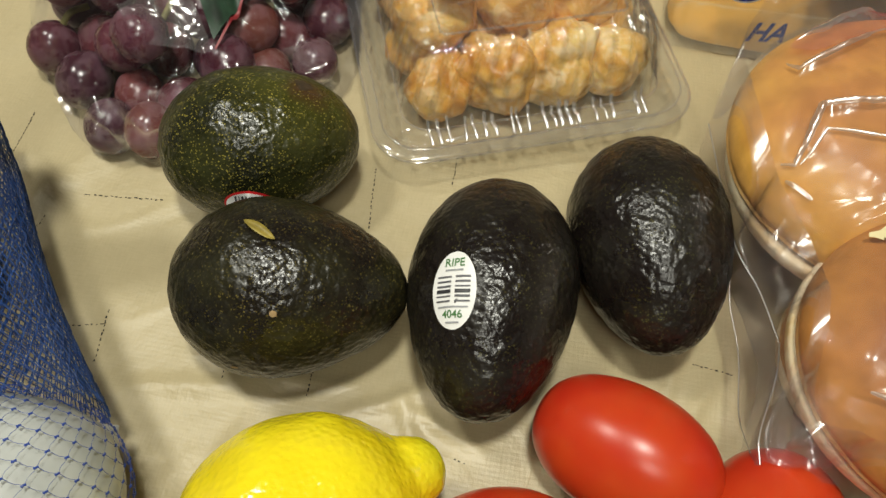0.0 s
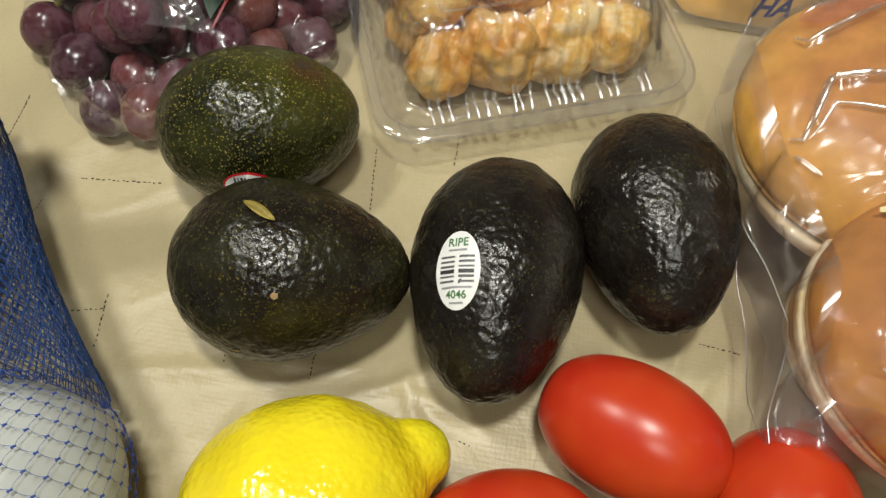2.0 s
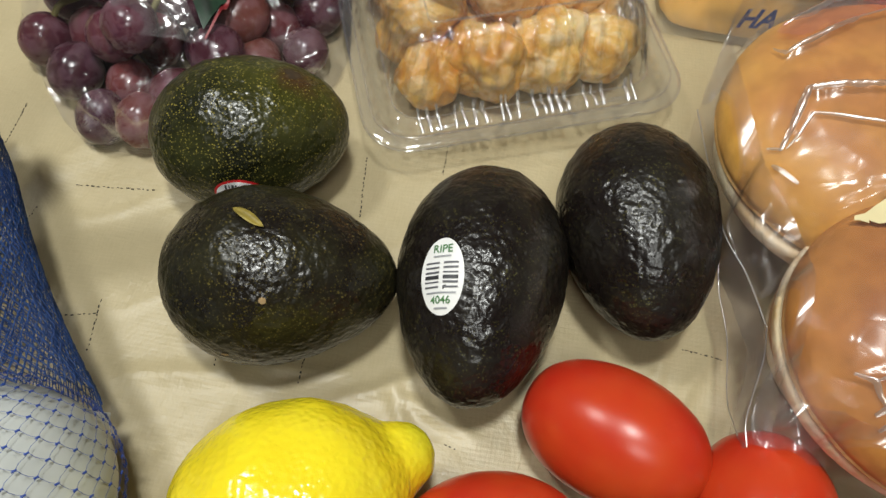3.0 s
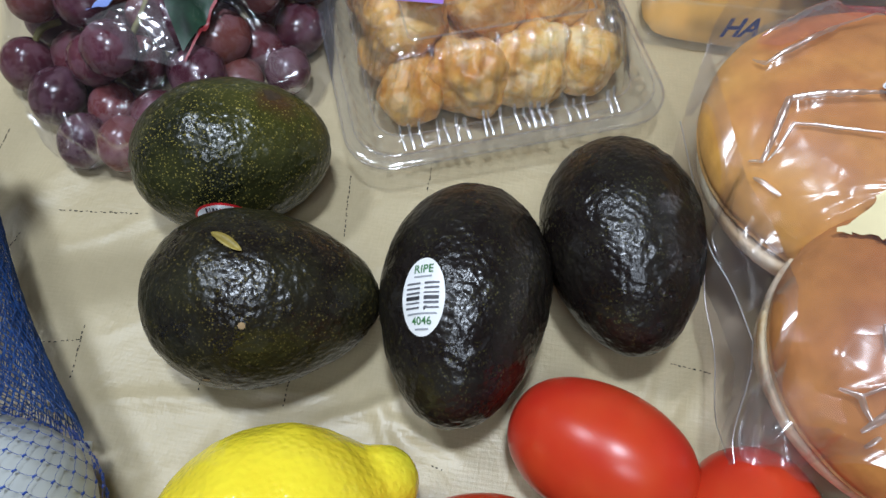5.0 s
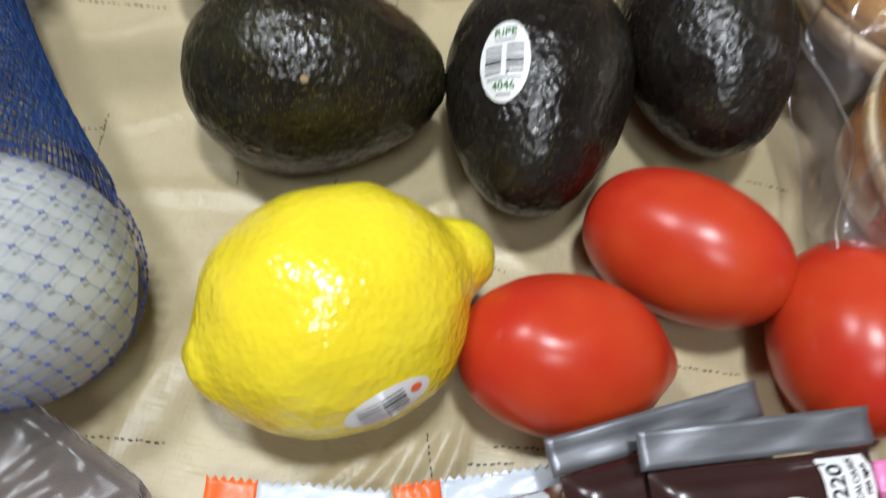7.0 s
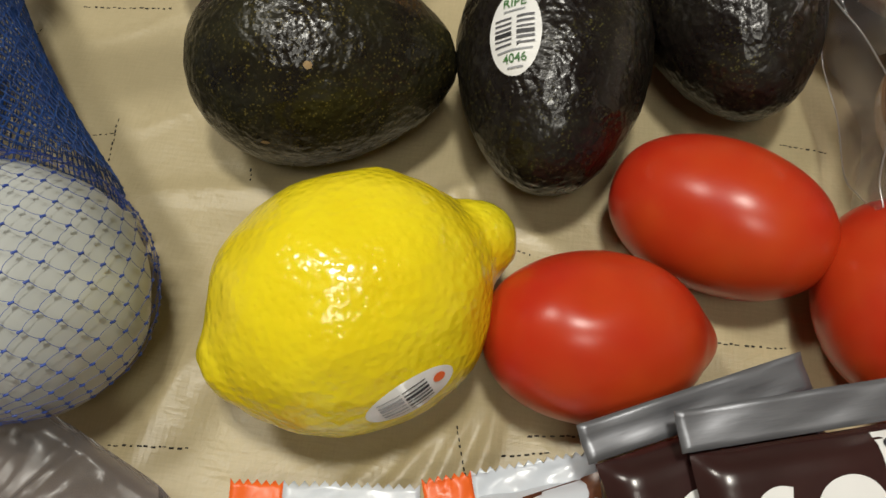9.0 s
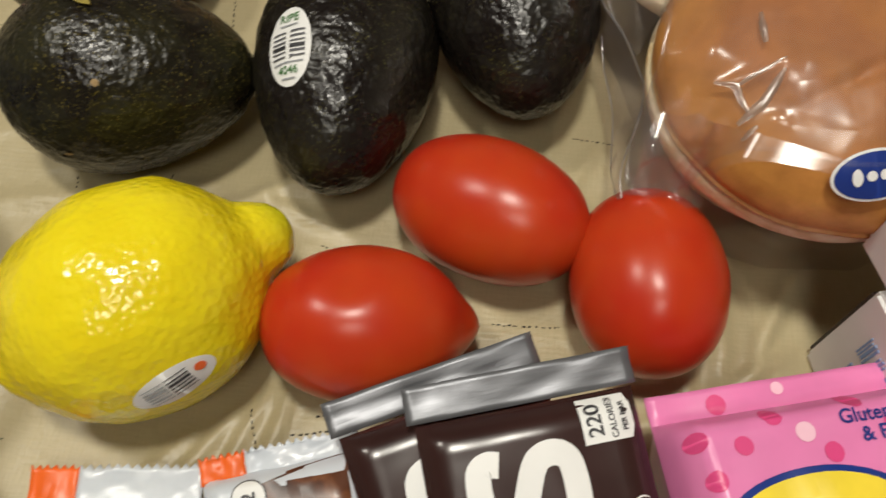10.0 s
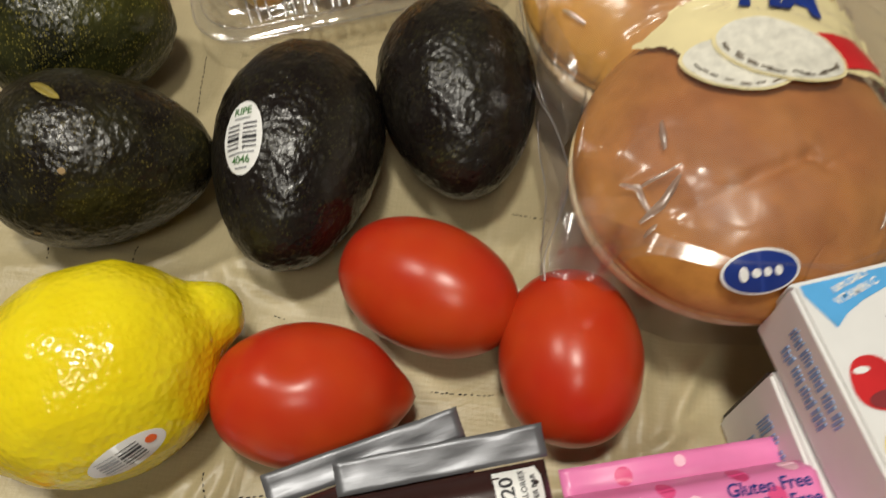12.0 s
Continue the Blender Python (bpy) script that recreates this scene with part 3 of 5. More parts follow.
av1 = avocado(-0.0756, 0.0780, 0.0840, 0.0334, 18, 40, 0.22, AVO_GREEN, "green-black avocado with yellow speckles beside the grapes", 1.0)
av2 = avocado(-0.0437, 0.0122, 0.0900, 0.0361, 8, 10, 0.45, AVO_MID, "dark speckled avocado lying on its side", 7.0)
av3 = avocado(0.0327, 0.0236, 0.0990, 0.0342, -88.6, 20, 0.34, AVO_DARK, "nearly black avocado with an oval white sticker", 13.0)
av4 = avocado(0.0917, 0.0592, 0.0935, 0.0339, -78, 60, 0.38, AVO_DARK, "nearly black pebbled avocado beside the bun bag", 21.0)
bpy.context.view_layer.update()


def barcode(parent, tree, centre, normal, up, w, h, bars, seed):
    r = random.Random(seed)
    for i in range(bars):
        for half in (-1, 1):
            y = h * (0.5 - (i + 0.5) / bars)
            hh = h / bars * (0.75 if i == bars // 2 else r.uniform(0.3, 0.5))
            laid("bar", moved(flat_shape([(-w * 0.20, -hh / 2), (w * 0.20, -hh / 2), (w * 0.20, hh / 2), (-w * 0.20, hh / 2)], 3), half * w * 0.26, y),
                 BLACK if i == bars // 2 else INK, tree, centre, normal, up, parent, 0.0005)


t3 = bvh([av3])
c3, n3, u3 = (0.0212, 0.0112, 0.056), (-0.38, -0.16, 0.91), (-0.06, 1, 0.1)
st = laid("sticker", flat_shape(ellipse(0.0170, 0.0280), 8), WHITE, t3, c3, n3, u3, av3, 0.00018, "oval white sticker with green and black print")
laid("lettering", moved(words("RIPE", 0.0042, bold=0.00006), 0, 0.0095), GREEN_INK, t3, c3, n3, u3, st, 0.0005)
laid("lettering", moved(words("4046", 0.0038, bold=0.00006), 0, -0.0090), GREEN_INK, t3, c3, n3, u3, st, 0.0005)
for dy, w in ((0.0068, 0.007), (-0.0064, 0.0115), (-0.0117, 0.005)):
    laid("print_line", moved(flat_shape([(-w / 2, -0.0003), (w / 2, -0.0003), (w / 2, 0.0003), (-w / 2, 0.0003)], 4), 0, dy), GREY, t3, c3, n3, u3, st, 0.0005)
barcode(st, t3, c3, n3, u3, 0.0140, 0.0105, 6, 3)

t1 = bvh([av1])
c1, n1, u1 = (-0.0695, 0.0470, 0.0335), (0.02, -0.82, 0.57), (0.0, 0.5, 0.8)
st = laid("sticker", flat_shape(ellipse(0.0210, 0.0150), 8), RED, t1, c1, n1, u1, av1, 0.0003, "white sticker with a red rim and a barcode")
laid("sticker_face", flat_shape(ellipse(0.0190, 0.0130), 12), WHITE, t1, c1, n1, u1, st, 0.0007)
for i in range(9):
    x, w = (i - 4) * 0.0013, (0.0007, 0.0004, 0.0009)[i % 3]
    laid("bar", moved(flat_shape([(-w / 2, -0.0030), (w / 2, -0.0030), (w / 2, 0.0030), (-w / 2, 0.0030)], 3), x, 0.002), BLACK, t1, c1, n1, u1, st, 0.0010)
laid("stem_scar", flat_shape([(r * math.cos(a), r * 0.8 * math.sin(a)) for a in np.linspace(0, 6.283, 22, endpoint=False) for r in [0.0036 + 0.0007 * math.sin(a * 3) + 0.0005 * math.sin(a * 7 + 1)]], 5), SCAR, t1, (-0.0566, 0.0918, 0.06), (0.25, 0.1, 0.96), (0, 1, 0), av1, 0.0001)

t2 = bvh([av2])
laid("corky_spot", flat_shape(ellipse(0.0026, 0.0024, 14), 3), CORK, t2, (-0.0395, -0.0065, 0.051), (0, -0.4, 0.9), (0, 1, 0.3), av2, 0.0002)
laid("corky_spot", flat_shape(ellipse(0.0030, 0.0014, 14), 3), CORK, t2, (-0.054, -0.018, 0.034), (0, -0.9, 0.4), (0, 0.4, 0.9), av2, 0.0002)


def dry_leaf():
    n = 16
    verts, faces = [], []
    for i in range(n + 1):
        t = i / n
        w = 0.0019 * math.sin(math.pi * t) ** 0.7 + 0.00008
        x = -0.007 + 0.0145 * t
        for k in (-1, -0.4, 0, 0.4, 1):
            verts.append((x, k * w, 0.0006 * abs(k) + 0.0006 * math.sin(t * 5)))
    for i in range(n):
        for k in range(4):
            a = i * 5 + k
            faces.append((a, a + 1, a + 6, a + 5))
    ob = from_arrays("dry_leaf", verts, faces, LEAF)
    hit = t2.ray_cast(Vector((-0.0508, 0.0160, 0.12)), Vector((0, 0, -1)))
    up = hit[1]
    side = Vector((0.9, -0.42, 0))
    side = (side - up * side.dot(up)).normalized()
    m = Matrix((side, up.cross(side), up)).transposed().to_4x4()
    ob.matrix_world = Matrix.Translation(hit[0] + up * 0.0004) @ m
    mod = ob.modifiers.new("thickness", "SOLIDIFY")
    mod.thickness = 0.0002
    return tagged(ob, "small dry yellow-green leaf lying on an avocado", "leaf")


dry_leaf()

# ---- lemon and tomatoes ----


def lemon():
    pr = smooth_curve([(-0.0470, 0.0), (-0.0474, 0.0040), (-0.0455, 0.0085), (-0.0422, 0.0128), (-0.0375, 0.0195), (-0.0295, 0.0280), (-0.0175, 0.0342), (-0.0010, 0.0366), (0.0145, 0.0338),
                       (0.0265, 0.0262), (0.0330, 0.0186), (0.0366, 0.0140), (0.0412, 0.0116), (0.0455, 0.0093), (0.0484, 0.0052), (0.0494, 0.0)], 70)
    pr[:, 1] = np.maximum(pr[:, 1], 0)
    v, f = revolved(pr, 150, 0.0013, 50, 3.0, 0.97)
    ob = from_arrays("lemon", v, f, LEMON)
    settled(ob, -0.0140, -0.0712, pose(0, 0, 0, 0, 2, 37))
    return tagged(ob, "bright yellow lemon with a small oval sticker", "lemon")


lem = lemon()
bpy.context.view_layer.update()
tl = bvh([lem])
cl_, nl, ul = (0.0035, -0.0960, 0.039), (0.28, -0.66, 0.70), (-0.55, 0.60, 0.55)
st = laid("sticker", flat_shape(ellipse(0.0255, 0.0118), 8), WHITE, tl, cl_, nl, ul, lem, 0.00018, "oval white sticker with a barcode")
for i in range(6):
    for half in (-1, 1):
        w, hh = 0.0068, (0.0003, 0.0005, 0.0009, 0.0004, 0.0006, 0.0003)[i]
        laid("bar", moved(flat_shape([(-w / 2, -hh / 2), (w / 2, -hh / 2), (w / 2, hh / 2), (-w / 2, hh / 2)], 3), half * 0.0037 - 0.0015, 0.0032 - i * 0.0013), BLACK if half > 0 else GREY, tl, cl_, nl, ul, st, 0.0006)
laid("print_dot", moved(flat_shape(ellipse(0.0034, 0.0030, 16), 3), 0.0088, 0.0006), ORANGE, tl, cl_, nl, ul, st, 0.0006)


def tomato(x, y, length, radius, heading, tip, label, dent=None, seed=0.0, pitch=0.0):
    pr = [(-length / 2, 0)]
    for s in np.linspace(0, math.pi, 56)[1:-1]:
        t = (1 - math.cos(s)) / 2
        e = 0.84 if t < 0.5 else 0.84 + tip * 0.22
        pr.append((-length / 2 + length * t + tip * 0.055 * length * max(0, (t - 0.93) / 0.07) ** 2, radius * math.sin(s) ** e))
    pr.append((length / 2 + tip * 0.062 * length, 0))

    def shaped(v):
        if dent:
            d = (v - Vector(dent)).length
            v = v * (1 - 0.05 * math.exp(-(d / 0.006) ** 2))
        return v

    v, f = revolved(pr, 88, 0.0006, 28, seed, 1.0, shaped)
    ob = from_arrays("tomato", v, f, TOMATO)
    settled(ob, x, y, pose(0, 0, 0, 0, pitch, heading))
    return tagged(ob, label, "tomato", "plum tomatoes")


tom1 = tomato(0.0891, -0.0240, 0.0695, 0.0242, -23, 0.15, "smooth red plum tomato touching two others", seed=2, pitch=-9)
tom2 = tomato(0.0536, -0.0700, 0.0655, 0.0251, 9, 1.0, "orange-red plum tomato with a pointed tip and a small dent", (-0.006, 0.004, 0.024), 9, 10)
tom3 = tomato(0.1420, -0.0460, 0.0629, 0.0251, 95, 0.0, "red plum tomato beside the bun bag", seed=15, pitch=5)
bpy.context.view_layer.update()
laid("blossom_scar", flat_shape(ellipse(0.0022, 0.0018, 12), 2), CORK, bvh([tom1]), (0.1205, -0.0375, 0.034), (0.9, -0.37, 0.35), (0, 0, 1), tom1, 0.0001)

# ---- onions in a net ----


def onion(x, y, r, label, turn, z=0.0):
    pr = smooth_curve([(-r * 1.05, 0), (-r * 0.96, r * 0.16), (-r * 0.82, r * 0.52), (-r * 0.45, r * 0.9), (0, r), (r * 0.45, r * 0.9), (r * 0.82, r * 0.52), (r * 0.98, r * 0.16), (r * 1.12, 0)], 44)
    pr[:, 1] = np.maximum(pr[:, 1], 0)
    v, f = revolved(pr, 64, 0.0009, 40, turn)
    ob = from_arrays("onion", v, f, ONION)
    settled(ob, x, y, pose(0, 0, 0, 0, 15, turn), z)
    return tagged(ob, label, "onion", "onions in the net bag")


onion(-0.1102, -0.0839, 0.0367, "white onion with glossy skin inside a blue net", 60, 0.0015)
onion(-0.200, -0.012, 0.0380, "white onion deep inside a blue net", 140, 0.0015)
onion(-0.200, -0.105, 0.0380, "white onion beside another in a blue net", 20, 0.0015)


def net_bag():
    """A knotted net stretched over the onions: diamond meshes of thin strands on a long tapering sleeve."""
    holder = empty("net_bag", pose(-0.15, -0.04, 0))
    a, b = Vector((-0.1102, -0.0839, 0.0395)), Vector((-0.222, 0.043, 0.042))
    axis = (b - a).normalized()
    side = axis.cross(Vector((0, 0, 1))).normalized()
    up = side.cross(axis)
    pole = (-axis * 0.42 - Vector((0, 0, 1)) * 0.9).normalized()

    def sleeve(s, t, r_extra=0.0):
        # s from -1 (round end over the first onion) to 1; t goes round
        if s < 0:
            ang = -s * math.pi / 2
            d = (side * math.cos(t) + up * math.sin(t)) * math.cos(ang) + pole * math.sin(ang)
            p = a + d.normalized() * (0.0384 + r_extra)
            p.z = max(p.z, 0.0012)
            return p
        else:
            along = s * (b - a).length
            r = 0.0382 - 0.004 * math.sin(math.pi * min(1, s * 1.3)) + 0.002 * s
        r += r_extra
        p = a + axis * along + side * (r * math.cos(t)) + up * (r * math.sin(t))
        p.z = max(p.z, 0.0012)
        return p

    def strands(name, count, rows, lo, hi, twist, radius, extra, seed, label):
        r = random.Random(seed)
        verts, faces = [], []
        for way in (-1, 1):
            for i in range(count):
                pts = []
                for j in range(rows + 1):
                    s = lo + (hi - lo) * j / rows
                    # zigzag towards the neighbours, so that the meshes are diamonds with knots
                    t = 2 * math.pi * (i + 0.5 * (way * (j % 2))) / count + twist * s
                    pts.append(sleeve(s, t + r.uniform(-0.012, 0.012), extra + r.uniform(0, 0.0006)))
                v, f = tube(pts, radius, 3)
                k = len(verts)
                verts += v
                faces += [tuple(q + k for q in g) for g in f]
                for p in pts[1:-1]:
                    if way > 0:
                        k = len(verts)
                        d = radius * 3.2 if rows < 30 else radius * 1.6
                        verts += [p + Vector(o) * d for o in ((1, 0, 0), (-1, 0, 0), (0, 1, 0), (0, -1, 0), (0, 0, 1), (0, 0, -1))]
                        faces += [(k, k + 2, k + 4), (k + 2, k + 1, k + 4), (k + 1, k + 3, k + 4), (k + 3, k, k + 4), (k + 2, k, k + 5), (k + 1, k + 2, k + 5), (k + 3, k + 1, k + 5), (k, k + 3, k + 5)]
        inv = holder.matrix_world.inverted()
        from_arrays(name, [inv @ v for v in verts], faces, NET, holder, label)

    bpy.context.view_layer.update()
    # the stretched part: nearly square meshes over the first onion, a knot at each crossing
    ball = Vector((-0.1102, -0.0839, 0.0395))

    def on_ball(a, b):
        a += 0.22 * b
        d = Vector((math.sin(a) * math.cos(b), math.sin(b), math.cos(a) * math.cos(b)))
        p = ball + d * (0.0386 + 0.0004 * noise.noise(d * 6))
        p.z = max(p.z, 0.0012)
        return p

    verts, faces = [], []
    rows, cols = [-1.30 + 0.150 * k for k in range(17)], [-1.95 + 0.165 * k for k in range(25)]

    def add(v, f):
        k = len(verts)
        verts.extend(v)
        faces.extend(tuple(q + k for q in g) for g in f)

    for lat in rows:
        add(*tube([on_ball(g + 0.004 * math.sin(g * 40), lat + 0.007 * math.sin(g * 38)) for g in np.linspace(cols[0], cols[-1], 96)], 0.00008, 3))
    for lon in cols:
        add(*tube([on_ball(lon + 0.007 * math.sin(g * 42), g) for g in np.linspace(rows[0], rows[-1], 64)], 0.00008, 3))
        for lat in rows:
            p, q = on_ball(lon - 0.010, lat - 0.014), on_ball(lon + 0.010, lat + 0.014)
            add(*tube([p, (p + q) / 2 + (p - ball).normalized() * 0.0002, q], 0.00038, 5))
    inv = holder.matrix_world.inverted()
    from_arrays("netting", [inv @ v for v in verts], faces, NET_FINE, holder, "fine stretched blue netting")
    strands("bunched_netting", 58, 52, 0.10, 1.0, 0.3, 0.00027, 0.0010, 2, "bunched dense blue netting")
    strands("bunched_netting", 52, 48, 0.16, 1.0, -0.4, 0.00027, -0.0020, 3, "inner fold of the blue netting")
    # neck added out of view, only to throw a soft shadow on the cloth
    neck = smooth_curve([(-0.046, 0.054, 0.058), (-0.034, 0.064, 0.082), (-0.020, 0.074, 0.108), (-0.009, 0.083, 0.130)], 16)
    v, f = tube([tuple(p) for p in neck], 0.014, 14)
    from_arrays("twisted_neck", v, f, NET, holder, "unseen twisted end of the net, added to shade the cloth")
    return tagged(holder, "blue plastic net bag stretched over white onions", "net bag")


net_bag()

# ---- bags of film ----


def film_bag(name, outline, centre, inside, edge_z, material, seed, wrinkle=0.0012, folds=(), rings=70, around=200, gap=0.0018, taut=()):
    """A film drawn over what the bag holds: it hangs like a tent from the high places to the sealed edge."""
    poly = [Vector((x, y, 0)) for x, y in outline]
    c = Vector((*centre, 0))
    edge = []
    for i in range(around):
        a = 2 * math.pi * i / around
        d = Vector((math.cos(a), math.sin(a), 0))
        best = 0.0
        for p, q in zip(poly, poly[1:] + poly[:1]):
            e = q - p
            den = d.x * e.y - d.y * e.x
            if abs(den) < 1e-12:
                continue
            w = p - c
            t, u = (w.x * e.y - w.y * e.x) / den, (w.x * d.y - w.y * d.x) / den
            if t > 0 and -1e-6 <= u <= 1 + 1e-6:
                best = max(best, t)
        edge.append(d * best)
    s = (np.arange(1, rings + 1) / rings) ** 0.9
    ex, ey = np.array([e.x for e in edge]), np.array([e.y for e in edge])
    X, Y = c.x + np.outer(s, ex), c.y + np.outer(s, ey)
    solid = np.full(X.shape, 0.002)
    bpy.context.view_layer.update()
    tree = bvh([o for ob in inside for o in (ob, *ob.children_recursive) if o.type == "MESH"])
    for i in range(rings):
        for j in range(around):
            top = tree.ray_cast(Vector((X[i, j], Y[i, j], 0.3)), Vector((0, 0, -1)))
            if top[0] is not None:
                solid[i, j] = top[0].z
    spread = solid.copy()
    for di, dj in ((1, 0), (-1, 0), (0, 1), (0, -1)):
        near = np.roll(np.roll(solid, dj, 1), di, 0)
        spread = np.maximum(spread, near - 0.0006)
    solid = spread + gap
    Z = np.maximum(solid, edge_z)
    for _ in range(1400):
        up = np.vstack([np.full((1, around), Z[0].mean()), Z[:-1]])
        down = np.vstack([Z[1:], Z[-1:]])
        mean = 0.30 * (up + down) + 0.20 * (np.roll(Z, 1, 1) + np.roll(Z, -1, 1))
        Z = np.maximum(solid, mean)
        Z[-1] = edge_z
    if taut:
        hb = bmesh.new()
        for ob in inside:
            for o in (ob, *ob.children_recursive):
                if o.type == "MESH":
                    for v in list(o.data.vertices)[::7]:
                        hb.verts.new(o.matrix_world @ v.co)
        bmesh.ops.convex_hull(hb, input=hb.verts)
        import mathutils.bvhtree
        hull = mathutils.bvhtree.BVHTree.FromBMesh(hb)
        for i in range(rings):
            for j in range(around):
                w = max(max(0.0, min(1.0, 1.6 * (1 - ((X[i, j] - cx) / rx) ** 2 - ((Y[i, j] - cy) / ry) ** 2))) for cx, cy, rx, ry in taut)
                if w > 0:
                    top = hull.ray_cast(Vector((X[i, j], Y[i, j], 0.3)), Vector((0, 0, -1)))
                    if top[0] is not None:
                        Z[i, j] += w * max(0.0, top[0].z + gap * 0.6 - Z[i, j])
        hb.free()
    for i in range(rings):
        for j in range(around):
            q = Vector((X[i, j], Y[i, j], 0))
            w = abs(noise.noise(q * 42 + Vector((seed, 0, 0)))) * 2 - 0.5
            w2 = abs(noise.noise(q * 95 + Vector((0, seed, 2)))) * 2 - 0.5
            fade = min(1.0, (rings - 1 - i) / 8)
            free = max(0.0, min(1.0, (Z[i, j] - solid[i, j] - 0.004) / 0.010)) * min(1.0, (rings - 1 - i) / 5)
            turn = 2 * math.pi * j / around
            crimp = abs(noise.noise(Vector((math.cos(turn) * 7 + seed, math.sin(turn) * 7, i * 0.02)))) + 0.5 * abs(noise.noise(Vector((math.cos(turn) * 17, math.sin(turn) * 17 + seed, i * 0.05))))
            Z[i, j] -= 0.0075 * free * (0.9 - crimp)
            Z[i, j] = max(Z[i, j], solid[i, j])
            Z[i, j] += fade * wrinkle * max(0.0, -(w * 0.8 + w2 * 0.35) + 0.5)
            for (ax, ay), (bx, by), high in folds:
                ex_, ey_ = bx - ax, by - ay
                ln = ex_ * ex_ + ey_ * ey_
                t = ((q.x - ax) * ex_ + (q.y - ay) * ey_) / ln
                if -0.1 < t < 1.1:
                    d = abs((q.x - ax) * ey_ - (q.y - ay) * ex_) / math.sqrt(ln) + 0.0006 * noise.noise(q * 120)
                    Z[i, j] += 1.25 * high * max(0.0, 1 - abs(d) / 0.0036) * max(0.0, min(1.0, (t + 0.1) * 6, (1.1 - t) * 6))
    verts = [(c.x, c.y, float(Z[0].mean()))] + [(X[i, j], Y[i, j], Z[i, j]) for i in range(rings) for j in range(around)]
    faces = [(0, 1 + j, 1 + (j + 1) % around) for j in range(around)]
    for i in range(rings - 1):
        for j in range(around):
            a, b = 1 + i * around + j, 1 + i * around + (j + 1) % around
            faces.append((a, a + around, b + around, b))
    # the lower sheet lies under the contents
    k, base = len(verts), 1 + (rings - 1) * around
    low = []
    for f in (0.97, 0.6, 0.15):
        for j in range(around):
            verts.append((c.x + ex[j] * f, c.y + ey[j] * f, max(0.0012, edge_z * (1 if f > 0.9 else 0) * 0.5)))
    for j in range(around):
        faces.append((base + (j + 1) % around, base + j, k + j, k + (j + 1) % around))
        for g in range(2):
            faces.append((k + g * around + (j + 1) % around, k + g * around + j, k + (g + 1) * around + j, k + (g + 1) * around + (j + 1) % around))
    return from_arrays(name, verts, faces, material)


def bun(x, y, r, z, crown_h, heel_h, label, tilt=(0, 0), turn=0, crease=(), seed=0.0, squash=1.0, heel_shift=(0, 0), crust=None):
    """A round bun in two halves: the flat heel and the domed crown, with the pale cut between them."""
    holder = empty("hamburger_bun", pose(x, y, z, tilt[0], tilt[1], turn))
    heel = smooth_curve([(0, 0), (r * 0.80, 0), (r * 0.95, heel_h * 0.25), (r * 0.985, heel_h * 0.65), (r * 0.955, heel_h * 0.97), (r * 0.8, heel_h), (0, heel_h)], 30)
    crown = smooth_curve([(0, heel_h + 0.0012), (r * 0.9, heel_h + 0.0012), (r * 0.985, heel_h + crown_h * 0.10), (r, heel_h + crown_h * 0.24), (r * 0.955, heel_h + crown_h * 0.46), (r * 0.83, heel_h + crown_h * 0.68),
                          (r * 0.58, heel_h + crown_h * 0.885), (r * 0.26, heel_h + crown_h * 0.985), (0, heel_h + crown_h)], 46)

    def turned(profile, around=110, dents=False):
        verts, faces = [], []
        for pr, pz in profile:
            for j in range(around):
                a = 2 * math.pi * j / around
                q = Vector((math.cos(a) * 1.3, math.sin(a) * 1.3, seed + pz * 30))
                rr = pr * (1 + 0.020 * noise.noise(q))
                vx, vy, vz = rr * math.cos(a), rr * math.sin(a) * squash, pz
                if dents:
                    vz += 0.0016 * noise.noise(Vector((vx * 32, vy * 32, seed))) + 0.0008 * noise.noise(Vector((vx * 75, vy * 75, seed)))
                    for (px, py), (qx, qy), depth in crease:
                        ex, ey = qx - px, qy - py
                        ln = ex * ex + ey * ey
                        t = max(0, min(1, ((vx - px) * ex + (vy - py) * ey) / ln))
                        wob = 0.0010 * noise.noise(Vector((t * 6, px * 80, 2)))
                        d = math.hypot(vx - px - t * ex, vy - py - t * ey) + wob
                        vz -= depth * math.exp(-(d / 0.0022) ** 2) * (pz > heel_h + crown_h * 0.3)
                verts.append((vx, vy, vz))
        for i in range(len(profile) - 1):
            for j in range(around):
                a, b = i * around + j, i * around + (j + 1) % around
                faces.append((a, b, b + around, a + around))
        return verts, faces

    fine = np.vstack([crown[:16], smooth_curve([tuple(p) for p in crown[16:]], 90)]) if crease else crown
    fine[:, 0] = np.maximum(fine[:, 0], 0)
    v, f = turned(fine, 240 if crease else 110, True)
    from_arrays("crown", v, f, crust or BUN, holder, "golden brown domed top half")
    heel[:, 0] = np.maximum(heel[:, 0], 0)
    v, f = turned(heel)
    low = from_arrays("heel", v, f, CRUMB, holder, "pale bottom half")
    low.location = (*heel_shift, 0)
    return tagged(holder, label, "bun", "hamburger buns")


bun_a = bun(0.1735, 0.1000, 0.0595, 0.0445, 0.036, 0.0125, "golden brown hamburger bun on another inside a clear bag", (2, -2), 0, seed=3, heel_shift=(0.0010, -0.0040), crust=BUN_GOLD,
    crease=[((-0.030, 0.020), (-0.026, 0.000), 0.0008), ((-0.026, 0.000), (-0.034, -0.020), 0.0006), ((-0.010, 0.005), (0.030, 0.012), 0.0008)])
bun_under = bun(0.1820, 0.1240, 0.0450, 0.004, 0.028, 0.011, "hamburger bun in the lower layer of a clear bag", (0, 0), 40, seed=17)
